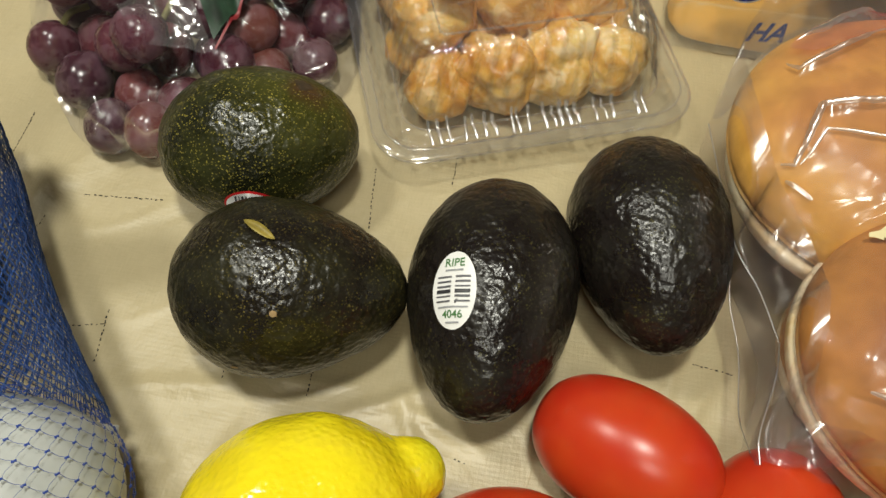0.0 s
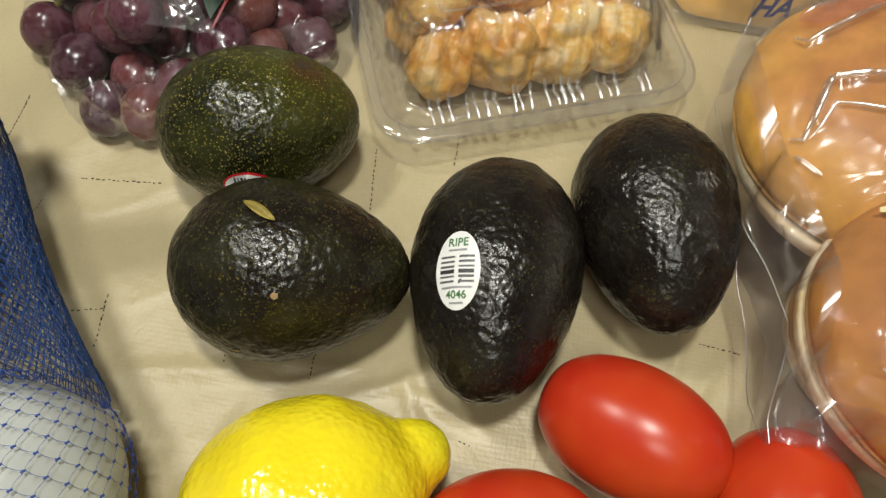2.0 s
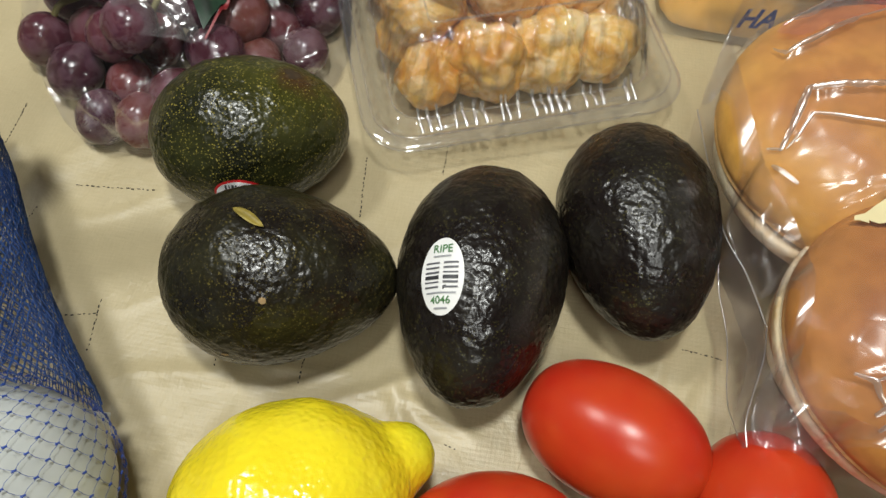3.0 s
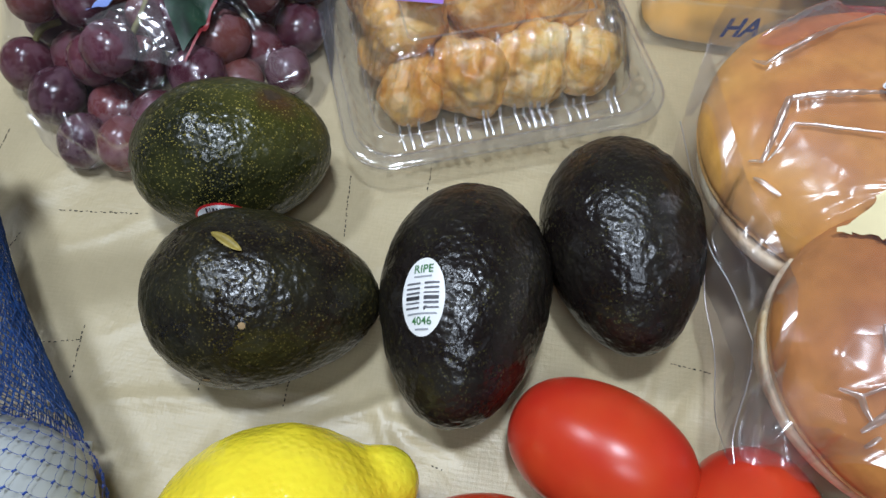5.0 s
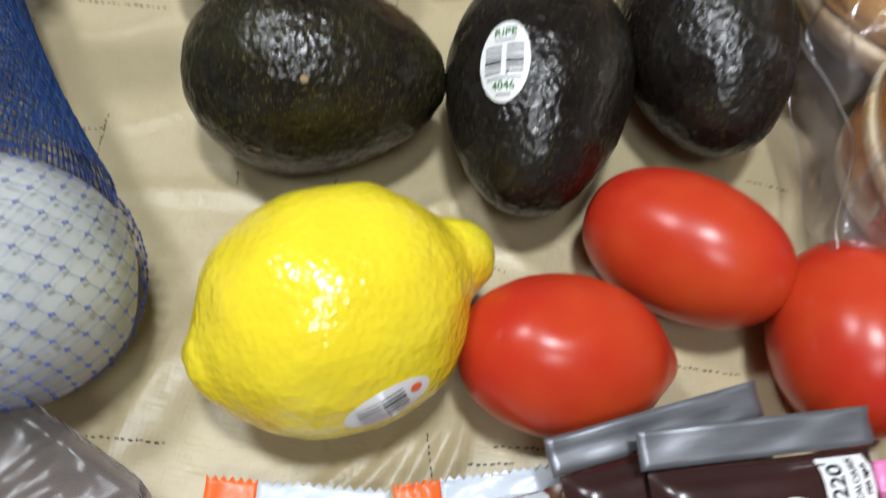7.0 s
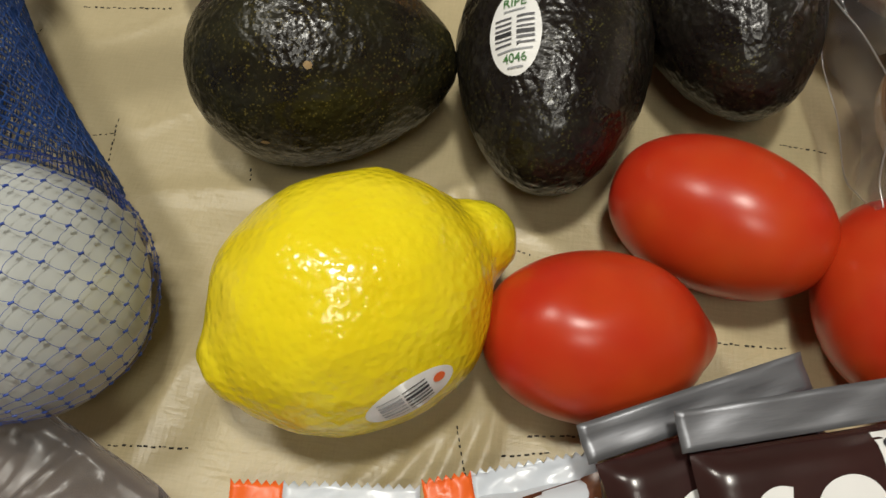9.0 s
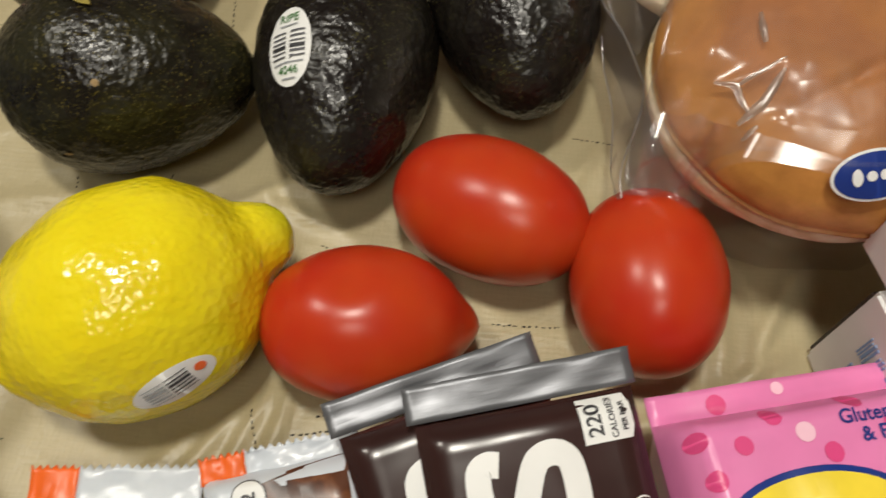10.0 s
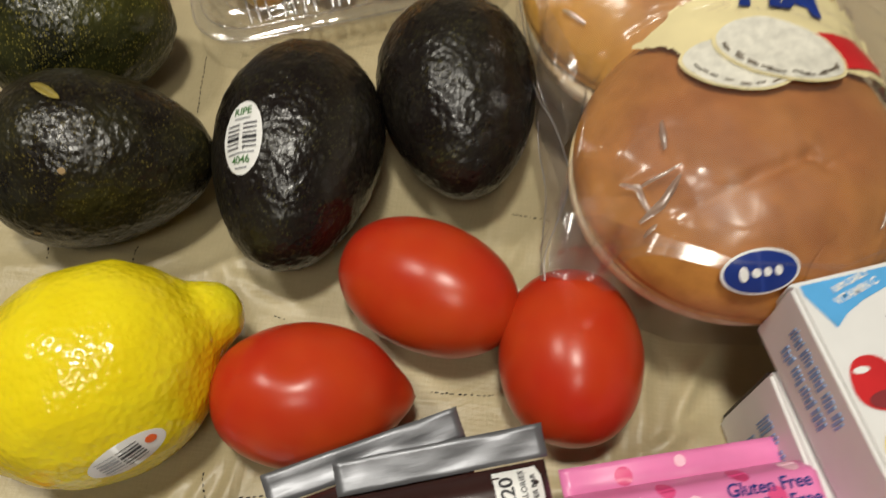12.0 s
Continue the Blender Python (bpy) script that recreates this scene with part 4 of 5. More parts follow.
bun_b = bun(0.1930, 0.0330, 0.0450, 0.004, 0.028, 0.011, "flattened hamburger bun under another in a clear bag", (0, 0), 10, seed=8)
bun_c = bun(0.1905, 0.0125, 0.0545, 0.0470, 0.036, 0.0125, "brown hamburger bun with creased crust inside a clear bag", (3, 0), 0,
    [((-0.022, -0.031), (-0.006, -0.022), 0.0012), ((-0.006, -0.022), (0.012, -0.012), 0.0018), ((0.012, -0.012), (0.017, -0.015), 0.0010), ((0.017, -0.015), (0.028, -0.008), 0.0008), ((-0.010, -0.024), (-0.006, -0.036), 0.0008)], 5, heel_shift=(-0.0018, 0.0015))
bun_bag = film_bag("bun_bag", [(0.1380, 0.1690), (0.1220, 0.1520), (0.1130, 0.1300), (0.1105, 0.1160), (0.1165, 0.0890), (0.1225, 0.0590), (0.1310, 0.0400), (0.1375, 0.0190), (0.1360, 0.0060), (0.1300, -0.0160), (0.1310, -0.0260), (0.1421, -0.0270), (0.1632, -0.0320), (0.1810, -0.0370), (0.2120, -0.0350), (0.2480, -0.0140), (0.2700, 0.0231), (0.2780, 0.1138), (0.2600, 0.1700), (0.2100, 0.1950), (0.1640, 0.1830)],
                   (0.1852, 0.0580), [bun_a, bun_b, bun_c, bun_under], 0.038, FILM, 5.0, 0.0009, taut=((0.215, 0.062, 0.062, 0.055),), folds=
                   [((0.1310, 0.1270), (0.1650, 0.1570), 0.0026), ((0.1310, 0.1110), (0.1740, 0.1380), 0.0024), ((0.1320, 0.0760), (0.1370, 0.0920), 0.0022), ((0.1370, 0.0920), (0.1710, 0.0950), 0.0022),
                    ((0.1481, -0.0150), (0.1647, -0.0124), 0.0016), ((0.1559, -0.0286), (0.1653, -0.0240), 0.0016),
                    ((0.1631, 0.0010), (0.1640, -0.0120), 0.0016), ((0.1443, -0.0180), (0.1414, -0.0300), 0.0020), ((0.2200, -0.0250), (0.2400, -0.0050), 0.0020), ((0.2250, -0.0150), (0.2350, 0.0120), 0.0016)])
tagged(bun_bag, "clear plastic bag of hamburger buns with printed labels", "bread bag")
bpy.context.view_layer.update()
tb = bvh([bun_bag])
UP, NORTH = (0, 0, 1), (0, 1, 0)


def oval_logo(parent, tree, centre, normal, up, w, h, turn, lift=0.0):
    lg = laid("logo", moved(flat_shape(ellipse(w, h), 8), turn=turn), WHITE, tree, centre, normal, up, parent, lift + 0.0005, "blue oval emblem with a white rim")
    laid("oval", moved(flat_shape(ellipse(w * 0.93, h * 0.90), 8), turn=turn), NAVY, tree, centre, normal, up, lg, lift + 0.0008)
    for dx, ww, hh in ((-0.22, 0.12, 0.34), (-0.06, 0.12, 0.20), (0.08, 0.10, 0.20), (0.22, 0.10, 0.22)):
        laid("stroke", moved(moved(flat_shape(ellipse(ww * w, hh * h, 14), 3), dx * w, 0), turn=turn), WHITE, tree, centre, normal, up, lg, lift + 0.0011)
    return lg


oval_logo(bun_bag, bvh([o for o in bun_c.children if o.name.startswith("crown")]), (0.1885, -0.0325, 0.077), (0.0, -0.62, 0.78), NORTH, 0.0225, 0.0140, 14, 0.0032)
oval_logo(bun_bag, tb, (0.1780, 0.0985, 0.09), UP, NORTH, 0.021, 0.0125, 8)


def ragged(points, amount, seed, step=0.0015):
    r, out = random.Random(seed), []
    for (ax, ay), (bx, by) in zip(points, points[1:] + points[:1]):
        n = max(1, int(math.hypot(bx - ax, by - ay) / step))
        for i in range(n):
            k = 0 if i == 0 else amount
            out.append((ax + (bx - ax) * i / n + r.uniform(-k, k), ay + (by - ay) * i / n + r.uniform(-k, k)))
    return out


def print_on_bag(name, pts, material, lift, seed=0, amount=0.0, label=""):
    cx, cy = sum(p[0] for p in pts) / len(pts), sum(p[1] for p in pts) / len(pts)
    loop = [(x - cx, y - cy) for x, y in pts]
    if amount:
        loop = ragged(loop, amount, seed)
    return laid(name, flat_shape(loop, 10), material, tb, (cx, cy, 0.085), UP, NORTH, bun_bag, lift, label)


print_on_bag("printed_panel", [(0.1518, 0.0425), (0.1597, 0.0397), (0.1657, 0.0323), (0.1744, 0.0305), (0.1983, 0.0305), (0.2159, 0.0323), (0.2519, 0.0378), (0.2536, 0.0581), (0.2445, 0.0738), (0.1975, 0.0673), (0.1653, 0.0563), (0.1597, 0.0489)], CREAM, 0.0005, 3, 0.0012, "ragged cream printed panel")
print_on_bag("printed_ribbon", [(0.2067, 0.0452), (0.2205, 0.0489), (0.2500, 0.0581), (0.2500, 0.0424), (0.2288, 0.0373), (0.2154, 0.0323)], RED, 0.0012, 0, 0, "red printed ribbon")


def sketch_oval(cx, cy, rx, ry, lean, lift, rim):
    """A pencil sketch of a bun: pale oval, dark hatching at its lower rim."""
    c, k = math.cos(lean), math.sin(lean)
    turn = np.linspace(0, 6.283, 44, endpoint=False)
    at = lambda a, f, g=1.0: (cx + rx * f * math.cos(a) * c - ry * f * g * math.sin(a) * k, cy + rx * f * math.cos(a) * k + ry * f * g * math.sin(a) * c)
    edge = print_on_bag("printed_picture", [at(a, 1.06) for a in turn], CREAM, lift - 0.0003, 0, 0, "pale sketch of a round bun")
    laid_on = print_on_bag("printed_picture", [at(a, 1.0) for a in turn], SKETCH, lift)
    r = random.Random(int(cx * 1e4))
    for i in range(rim):
        a = math.pi * (1.02 + 0.96 * (i + r.random()) / rim)
        a0, f0 = a, r.uniform(0.80, 0.92)
        arc = [at(a0 + d, f0 + 0.03 * r.random()) for d in (0.0, 0.10, 0.20)]
        arc += [at(a0 + d, f0 - 0.035) for d in (0.20, 0.10, 0.0)]
        print_on_bag("pencil_stroke", arc, PENCIL, lift + 0.0004)


sketch_oval(0.1822, 0.0275, 0.0172, 0.0105, -0.05, 0.0016, 12)
sketch_oval(0.1956, 0.0341, 0.0205, 0.0128, -0.12, 0.0026, 18)
laid("lettering", moved(words("HA", 0.0210, 0.25, 0.0009), turn=6), NAVY, tb, (0.1975, 0.0620, 0.085), UP, NORTH, bun_bag, 0.0018)

# see-through pink panel laid over the far end of the film
print_on_bag("tinted_panel", [(0.1290, 0.1240), (0.1370, 0.1200), (0.1490, 0.1240), (0.1590, 0.1330), (0.1740, 0.1390), (0.2150, 0.1430), (0.2300, 0.1650), (0.1780, 0.1640), (0.1500, 0.1480)], FILM_PINK, 0.0006, 7, 0.0008, "thin pink tinted panel on the film")

# the folded corner of the bag by the tomato
def bag_corner():
    verts, faces = [], []
    a, b, c, d = Vector((0.1350, 0.0100, 0.042)), Vector((0.1300, -0.0250, 0.043)), Vector((0.1539, -0.0300, 0.046)), Vector((0.1480, 0.0080, 0.052))
    n = 14
    for i in range(n + 1):
        for j in range(n + 1):
            u, v = i / n, j / n
            p = a.lerp(b, v).lerp(d.lerp(c, v), u)
            p.z += 0.0035 * noise.noise(p * 70) + 0.002 * math.sin(u * 7)
            verts.append(p)
    for i in range(n):
        for j in range(n):
            k = i * (n + 1) + j
            faces.append((k, k + 1, k + n + 2, k + n + 1))
    from_arrays("bag_corner", verts, faces, FILM, bun_bag, "crumpled clear corner of the bag")


bag_corner()


def folded_edge(points, z, radius):
    """A rolled edge of film along the bag's side."""
    line = smooth_curve([(x, y, zz) for (x, y), zz in zip(points, z)], 40)
    v, f = tube([tuple(p) for p in line], radius, 6)
    return from_arrays("folded_edge", v, f, FILM_CREST, bun_bag, "rolled clear edge of the bag")


folded_edge([(0.1112, 0.1180), (0.1165, 0.0890), (0.1225, 0.0590), (0.1310, 0.0400), (0.1375, 0.0190)], (0.042, 0.042, 0.042, 0.043, 0.044), 0.00032)
folded_edge([(0.1375, 0.0190), (0.1360, 0.0060), (0.1300, -0.0160), (0.1302, -0.0262)], (0.044, 0.044, 0.044, 0.043), 0.00032)
SIDE_TOP = [(0.1225, 0.0590, 0.041), (0.1310, 0.0400, 0.042), (0.1375, 0.0190, 0.043), (0.1360, 0.0060, 0.043), (0.1300, -0.0160, 0.043), (0.1302, -0.0262, 0.042)]
SIDE_LOW = [(0.1255, 0.0550, 0.026), (0.1270, 0.0430, 0.022), (0.1308, 0.0240, 0.020), (0.1302, -0.0010, 0.022), (0.1300, -0.0140, 0.030), (0.1301, -0.0262, 0.040)]


def bag_side():
    """The loose side of the bag, hanging from its edge to the cloth in slack folds."""
    top, low = smooth_curve(SIDE_TOP, 60), smooth_curve(SIDE_LOW, 60)
    verts, faces, n = [], [], 12
    for i in range(60):
        for j in range(n + 1):
            p = Vector(top[i]).lerp(Vector(low[i]), j / n)
            slack = math.sin(math.pi * j / n)
            p.x += slack * (0.0028 * noise.noise(Vector((i * 0.16, j * 0.10, 3))) - 0.0015)
            verts.append(p)
    for i in range(59):
        for j in range(n):
            k = i * (n + 1) + j
            faces.append((k, k + 1, k + n + 2, k + n + 1))
    from_arrays("bag_side", verts, faces, FILM_SIDE, bun_bag, "slack clear side of the bag")


bag_side()
folded_edge([p[:2] for p in SIDE_LOW], [p[2] for p in SIDE_LOW], 0.00026)

def film_crest(points, wide, high, rough_edge=0.0):
    """A sharp fold standing up from the film: a low ridge that thins out at both ends."""
    line = []
    for (ax, ay), (bx, by) in zip(points, points[1:]):
        n = max(3, int(math.hypot(bx - ax, by - ay) / 0.0012))
        line += [Vector((ax + (bx - ax) * i / n, ay + (by - ay) * i / n, 0)) for i in range(n)]
    line.append(Vector((*points[-1], 0)))
    verts, faces, n = [], [], len(line)
    for i, p in enumerate(line):
        d = (line[min(i + 1, n - 1)] - line[max(i - 1, 0)]).normalized()
        side = Vector((-d.y, d.x, 0))
        k = math.sin(math.pi * (i + 0.6) / (n + 0.2)) ** 0.5 * (0.75 + 0.5 * abs(noise.noise(p * 160)))
        for u, h in ((-1, 0.0), (-0.62, 0.55), (-0.2, 0.95), (0.2, 0.95), (0.62, 0.55), (1, 0.0)):
            q = p + side * (u * wide * k)
            top = tb.ray_cast(Vector((q.x, q.y, 0.3)), Vector((0, 0, -1)))
            q.z = (top[0].z if top[0] is not None else 0.06) + 0.0002 + high * h * k
            verts.append(q)
    for i in range(n - 1):
        for j in range(5):
            a = i * 6 + j
            faces.append((a, a + 6, a + 7, a + 1))
    from_arrays("film_fold", verts, faces, FILM_CREST, bun_bag, "sharp glossy fold of the film")


for fold, wide, high in (
        ([(0.1310, 0.1270), (0.1400, 0.1330), (0.1490, 0.1430), (0.1650, 0.1570), (0.1790, 0.1610)], 0.0021, 0.0013),
        ([(0.1275, 0.1155), (0.1310, 0.1110), (0.1460, 0.1210), (0.1590, 0.1320), (0.1740, 0.1380)], 0.0020, 0.0013),
        ([(0.1265, 0.0725), (0.1305, 0.0712), (0.1325, 0.0770), (0.1370, 0.0920), (0.1470, 0.0930), (0.1710, 0.0950)], 0.0017, 0.0011),
        ([(0.1320, 0.0710), (0.1350, 0.0750), (0.1390, 0.0830), (0.1500, 0.0810), (0.1680, 0.0790)], 0.0009, 0.0007),
        ([(0.1285, 0.0665), (0.1370, 0.0590)], 0.0008, 0.0006),
       
        ([(0.1588, 0.0060), (0.1598, -0.0040)], 0.0011, 0.0008), ([(0.1478, -0.0125), (0.1530, -0.0150), (0.1570, -0.0215)], 0.0010, 0.0008),
        ([(0.1530, -0.0150), (0.1640, -0.0100)], 0.0008, 0.0006), ([(0.1545, -0.0235), (0.1600, -0.0195), (0.1640, -0.0130)], 0.0016, 0.0010),
        ([(0.2396, 0.0013), (0.2267, -0.0147), (0.2238, -0.0212)], 0.0012, 0.0009),
        ([(0.1560, -0.0275), (0.1588, -0.0252)], 0.0009, 0.0007)):
    film_crest(fold, wide, high)

# ---- hot dog buns at the back ----


def long_bun(x, y, z, length, label, seed):
    ob_pr = smooth_curve([(-length / 2, 0), (-length / 2 + 0.004, 0.014), (-length / 2 + 0.018, 0.0225), (0, 0.0240), (length / 2 - 0.018, 0.0225), (length / 2 - 0.004, 0.014), (length / 2, 0)], 40)
    ob_pr[:, 1] = np.maximum(ob_pr[:, 1], 0)
    def domed(v):
        z = v.z * (0.18 if v.z < 0 else 1.75)
        return Vector((v.x, v.y * (1.0 - 9.0 * max(0.0, z) ** 1.0), z))
    v, f = revolved(ob_pr, 48, 0.0012, 40, seed, 0.95, domed)
    ob = from_arrays("hot_dog_bun", v, f, GOLD)
    settled(ob, x, y, pose(0, 0, 0), z)
    return tagged(ob, label, "bun", "long buns in the back bag")


long_buns = []
for i in range(3):
    long_buns.append(long_bun(0.178, 0.2250 + 0.046 * i, 0.003, 0.160, "golden long bun in a clear bag", i))
    long_buns.append(long_bun(0.182, 0.2420 + 0.046 * i, 0.040, 0.160, "golden long bun stacked in a clear bag", i + 5))
back_bag = film_bag("long_bun_bag", [(0.094, 0.2000), (0.105, 0.1985), (0.16, 0.1985), (0.262, 0.2000), (0.272, 0.22), (0.272, 0.36), (0.096, 0.36), (0.094, 0.25)], (0.183, 0.275),
                    long_buns, 0.005, FILM_BACK, 9.0, 0.0010)
tagged(back_bag, "clear plastic bag of long buns with blue and red print", "bread bag")
bpy.context.view_layer.update()
tk = bvh([back_bag])
FRONT = (0, -0.75, 0.66)
oval_logo(back_bag, tk, (0.1270, 0.2060, 0.042), FRONT, NORTH, 0.021, 0.0150, 4)
laid("lettering", moved(words("HA", 0.0125, 0.35, 0.0004), turn=6), NAVY, tk, (0.1440, 0.2030, 0.018), FRONT, NORTH, back_bag, 0.0006)
laid("printed_band", flat_shape([(-0.030, -0.010), (0.075, -0.022), (0.075, 0.03), (-0.022, 0.03)], 8), RED, tk, (0.1885, 0.2137, 0.055), (0, -0.5, 0.86), NORTH, back_bag, 0.0005, "red printed band")

# ---- pastries in a clear tray ----
TRAY = pose(-0.0256, 0.0822, 0, 0, 0, 21.8)


def fritter(u, v, z, r, seed, dough):
    bm = bmesh.new()
    bmesh.ops.create_icosphere(bm, subdivisions=5, radius=r)
    for w in bm.verts:
        q = w.co * 38 + Vector((seed * 3.7, seed, 1))
        q = q * 0.72
        d = w.co.normalized()
        w.co *= 0.55 + 0.45 / (abs(d.x) ** 4 + abs(d.y) ** 4 + abs(d.z) ** 4) ** 0.25
        k = 0.90 + 0.30 * noise.noise(q) + 0.24 * abs(noise.noise(q * 1.8)) + 0.09 * noise.noise(q * 4.1) + 0.05 * noise.noise(q * 9)
        w.co = Vector((w.co.x * 1.05, w.co.y * 0.96, w.co.z * 0.92)) * k
    ob = part("glazed_fritter", bm, dough)
    ob.matrix_world = TRAY @ pose(u, v, z, seed * 40, 0, seed * 77)
    return tagged(ob, "lumpy glazed golden fritter in a clear tray", "pastry", "fritters in the tray")


spots = [(0.037, 0.047, 0.0190, 0.0160), (0.062, 0.046, 0.0220, 0.0200), (0.093, 0.047, 0.0225, 0.0195), (0.119, 0.045, 0.0195, 0.0160)]
spots += [(0.040, 0.071, 0.036, 0.0200), (0.077, 0.076, 0.038, 0.0205), (0.110, 0.076, 0.036, 0.0195)]
spots += [(u, v, 0.0195, 0.0180) for v in (0.075, 0.107, 0.140) for u in (0.033, 0.063, 0.094, 0.122)]
spots += [(0.040, 0.106, 0.044, 0.0180), (0.079, 0.110, 0.044, 0.0190), (0.114, 0.108, 0.043, 0.0180)]
for i, (u, v, z, r) in enumerate(spots):
    fritter(u, v, z, r, i + 1, FRITTER_PALE if i in (2, 3) else FRITTER)


def rounded_loop(w, d, inset, corner, count):
    """Points of a rounded rectangle, evenly spaced, with their outward normals."""
    x0, x1, y0, y1 = inset, w - inset, inset, d - inset
    c = max(0.002, corner - inset * 0.6)
    pts = []
    for cx, cy, a0 in ((x1 - c, y1 - c, 0), (x0 + c, y1 - c, 90), (x0 + c, y0 + c, 180), (x1 - c, y0 + c, 270)):
        for k in range(13):
            a = radians(a0 + 90 * k / 12)
            pts.append((cx + c * math.cos(a), cy + c * math.sin(a)))
    p = np.array(pts + pts[:1])
    seg = np.r_[0, np.cumsum(np.hypot(*np.diff(p, axis=0).T))]
    at = np.linspace(0, seg[-1], count, endpoint=False)
    q = np.stack([np.interp(at, seg, p[:, 0]), np.interp(at, seg, p[:, 1])], 1)
    t = np.roll(q, -1, 0) - np.roll(q, 1, 0)
    n = np.stack([t[:, 1], -t[:, 0]], 1)
    return q, n / np.linalg.norm(n, axis=1)[:, None]


def shell_part(name, rings, w, d, count, flutes, parent, label, cap=True):
    verts, faces = [], []
    for inset, z, amp in rings:
        q, nr = rounded_loop(w, d, inset, 0.022, count)
        wave = np.maximum(0, np.cos(np.arange(count) * 2 * math.pi * flutes / count)) ** 0.8
        q = q + nr * (amp * wave)[:, None]
        verts += [(x, y, z) for x, y in q]
    for i in range(len(rings) - 1):
        for j in range(count):
            a, b = i * count + j, i * count + (j + 1) % count
            faces.append((a, b, b + count, a + count))
    if cap:
        faces.append(tuple(range((len(rings) - 1) * count, len(rings) * count)))
    return from_arrays(name, verts, faces, SHELL, parent, label)


W, D = 0.152, 0.180
tray = empty("pastry_tray", TRAY)
shell_part("lower_tray", [(0.0155, 0.0015, 0.0012), (0.0130, 0.004, 0.0022), (0.0090, 0.018, 0.0022), (0.0085, 0.0205, 0.0), (0.0060, 0.0215, 0.0), (0.0015, 0.0218, 0.0), (0.0003, 0.0205, 0.0), (0.0, 0.0180, 0.0)], W, D, 720, 60, tray, "fluted clear base of the tray", False)
bm = flat_shape([tuple(p) for p in rounded_loop(W, D, 0.0155, 0.022, 120)[0]])
for v in bm.verts:
    v.co.z = 0.0015
part("tray_floor", bm, SHELL, tray)
shell_part("lid", [(0.0005, 0.0222, 0.0), (0.0035, 0.0236, 0.0), (0.0070, 0.0228, 0.0), (0.0145, 0.0232, 0.0), (0.0160, 0.0250, 0.0005), (0.0172, 0.030, 0.0026), (0.0215, 0.052, 0.0026), (0.0235, 0.0575, 0.0020), (0.0265, 0.0605, 0.0010), (0.0300, 0.0620, 0.0010), (0.0335, 0.0618, 0.0), (0.0360, 0.0606, 0.0)], W, D, 720, 56, tray, "domed fluted clear lid")
def loop_line(name, inset, z, radius, material):
    q, nr = rounded_loop(W, D, inset, 0.022, 150)
    line = [(x, y, z) for x, y in q]
    v, f = tube(line + line[:2], radius, 6)
    return from_arrays(name, v, f, material, tray)


loop_line("rim_edge", 0.0004, 0.0205, 0.0007, SHELL_EDGE)
loop_line("rim_edge", 0.0050, 0.0236, 0.0005, SHELL_EDGE)
loop_line("rim_edge", 0.0150, 0.0238, 0.0005, SHELL_EDGE)
loop_line("lid_edge", 0.0345, 0.0616, 0.0006, SHELL_EDGE)
# upright flutes of the lid's wall, with a small round head each
low, nr = rounded_loop(W, D, 0.0165, 0.022, 62)
mid, nr2 = rounded_loop(W, D, 0.0200, 0.022, 62)
top, nr3 = rounded_loop(W, D, 0.0240, 0.022, 62)
for k in range(62):
    if low[k][1] > 0.13:
        continue
    a, c, d = Vector((*low[k], 0.0265)), Vector((*mid[k], 0.046)), Vector((*top[k], 0.0590))
    e = Vector((*(top[k] - nr3[k] * 0.006), 0.0618))
    line = smooth_curve([tuple(a), tuple(c), tuple(d), tuple(e)], 12)
    v, f = tube([tuple(p) for p in line], 0.0015, 8)
    from_arrays("flute", v, f, SHELL_FLUTE, tray)
# short bright ribs where the lid's front wall meets the rim
SHELL_RIB = clear_film("ribbed_tray_plastic", (0.99, 0.99, 0.99), 0.30, 0.20, 0.0, 120, 0.16, 5.0)
rb = random.Random(8)
for k in range(26):
    u = 0.026 + 0.0040 * k + rb.uniform(-0.0011, 0.0011)
    if rb.random() < 0.2:
        continue
    lean = rb.uniform(-0.0004, 0.0004)
    high = 0.0270 + rb.uniform(-0.001, 0.003)
    line = smooth_curve([(u - lean, 0.0065, 0.0242), (u, 0.0105, 0.0256), (u + lean, 0.0145, high - 0.003), (u + lean * 1.5, 0.0162, high + 0.001)], 9)
    v, f = tube([tuple(p) for p in line], rb.uniform(0.0006, 0.0011), 7)
    from_arrays("rib", v, f, SHELL_RIB, tray)
# ridges pressed into the lid
for k in range(3):
    v, f = tube([(0.045, 0.052 + k * 0.007, 0.0612), (0.070, 0.0525 + k * 0.007, 0.0622), (0.098, 0.052 + k * 0.007, 0.0612)], 0.0008, 6)
    from_arrays("ridge", v, f, SHELL, tray)
# the raised tab of the rim
for k in range(2):
    x0 = 0.032 if k == 0 else 0.106
    v, f = tube([(x0, 0.008, 0.0235), (x0 + 0.010, 0.0085, 0.0245), (x0 + 0.020, 0.008, 0.0235)], 0.0011, 6)
    from_arrays("clasp", v, f, SHELL, tray)
v, f = tube([(0.060, 0.004, 0.0225), (0.066, 0.009, 0.0240), (0.078, 0.011, 0.0245), (0.090, 0.009, 0.0240), (0.096, 0.004, 0.0225)], 0.0008, 6)
from_arrays("finger_notch", v, f, SHELL, tray)
lab = part("price_label", moved(flat_shape([(-0.0105, -0.0065), (0.0105, -0.0065), (0.0105, 0.012), (-0.0105, 0.012)]), 0, 0, -19), WHITE, tray, "white label with a purple strip")
lab.matrix_parent_inverse = Matrix.Identity(4)
lab.location = (0.0450, 0.0610, 0.0625)
strip = part("label_strip", moved(flat_shape([(-0.0105, -0.0065), (0.0105, -0.0065), (0.0105, -0.0035), (-0.0105, -0.0035)]), 0, 0, -19), PURPLE, lab)
strip.location = (0, 0, 0.0002)
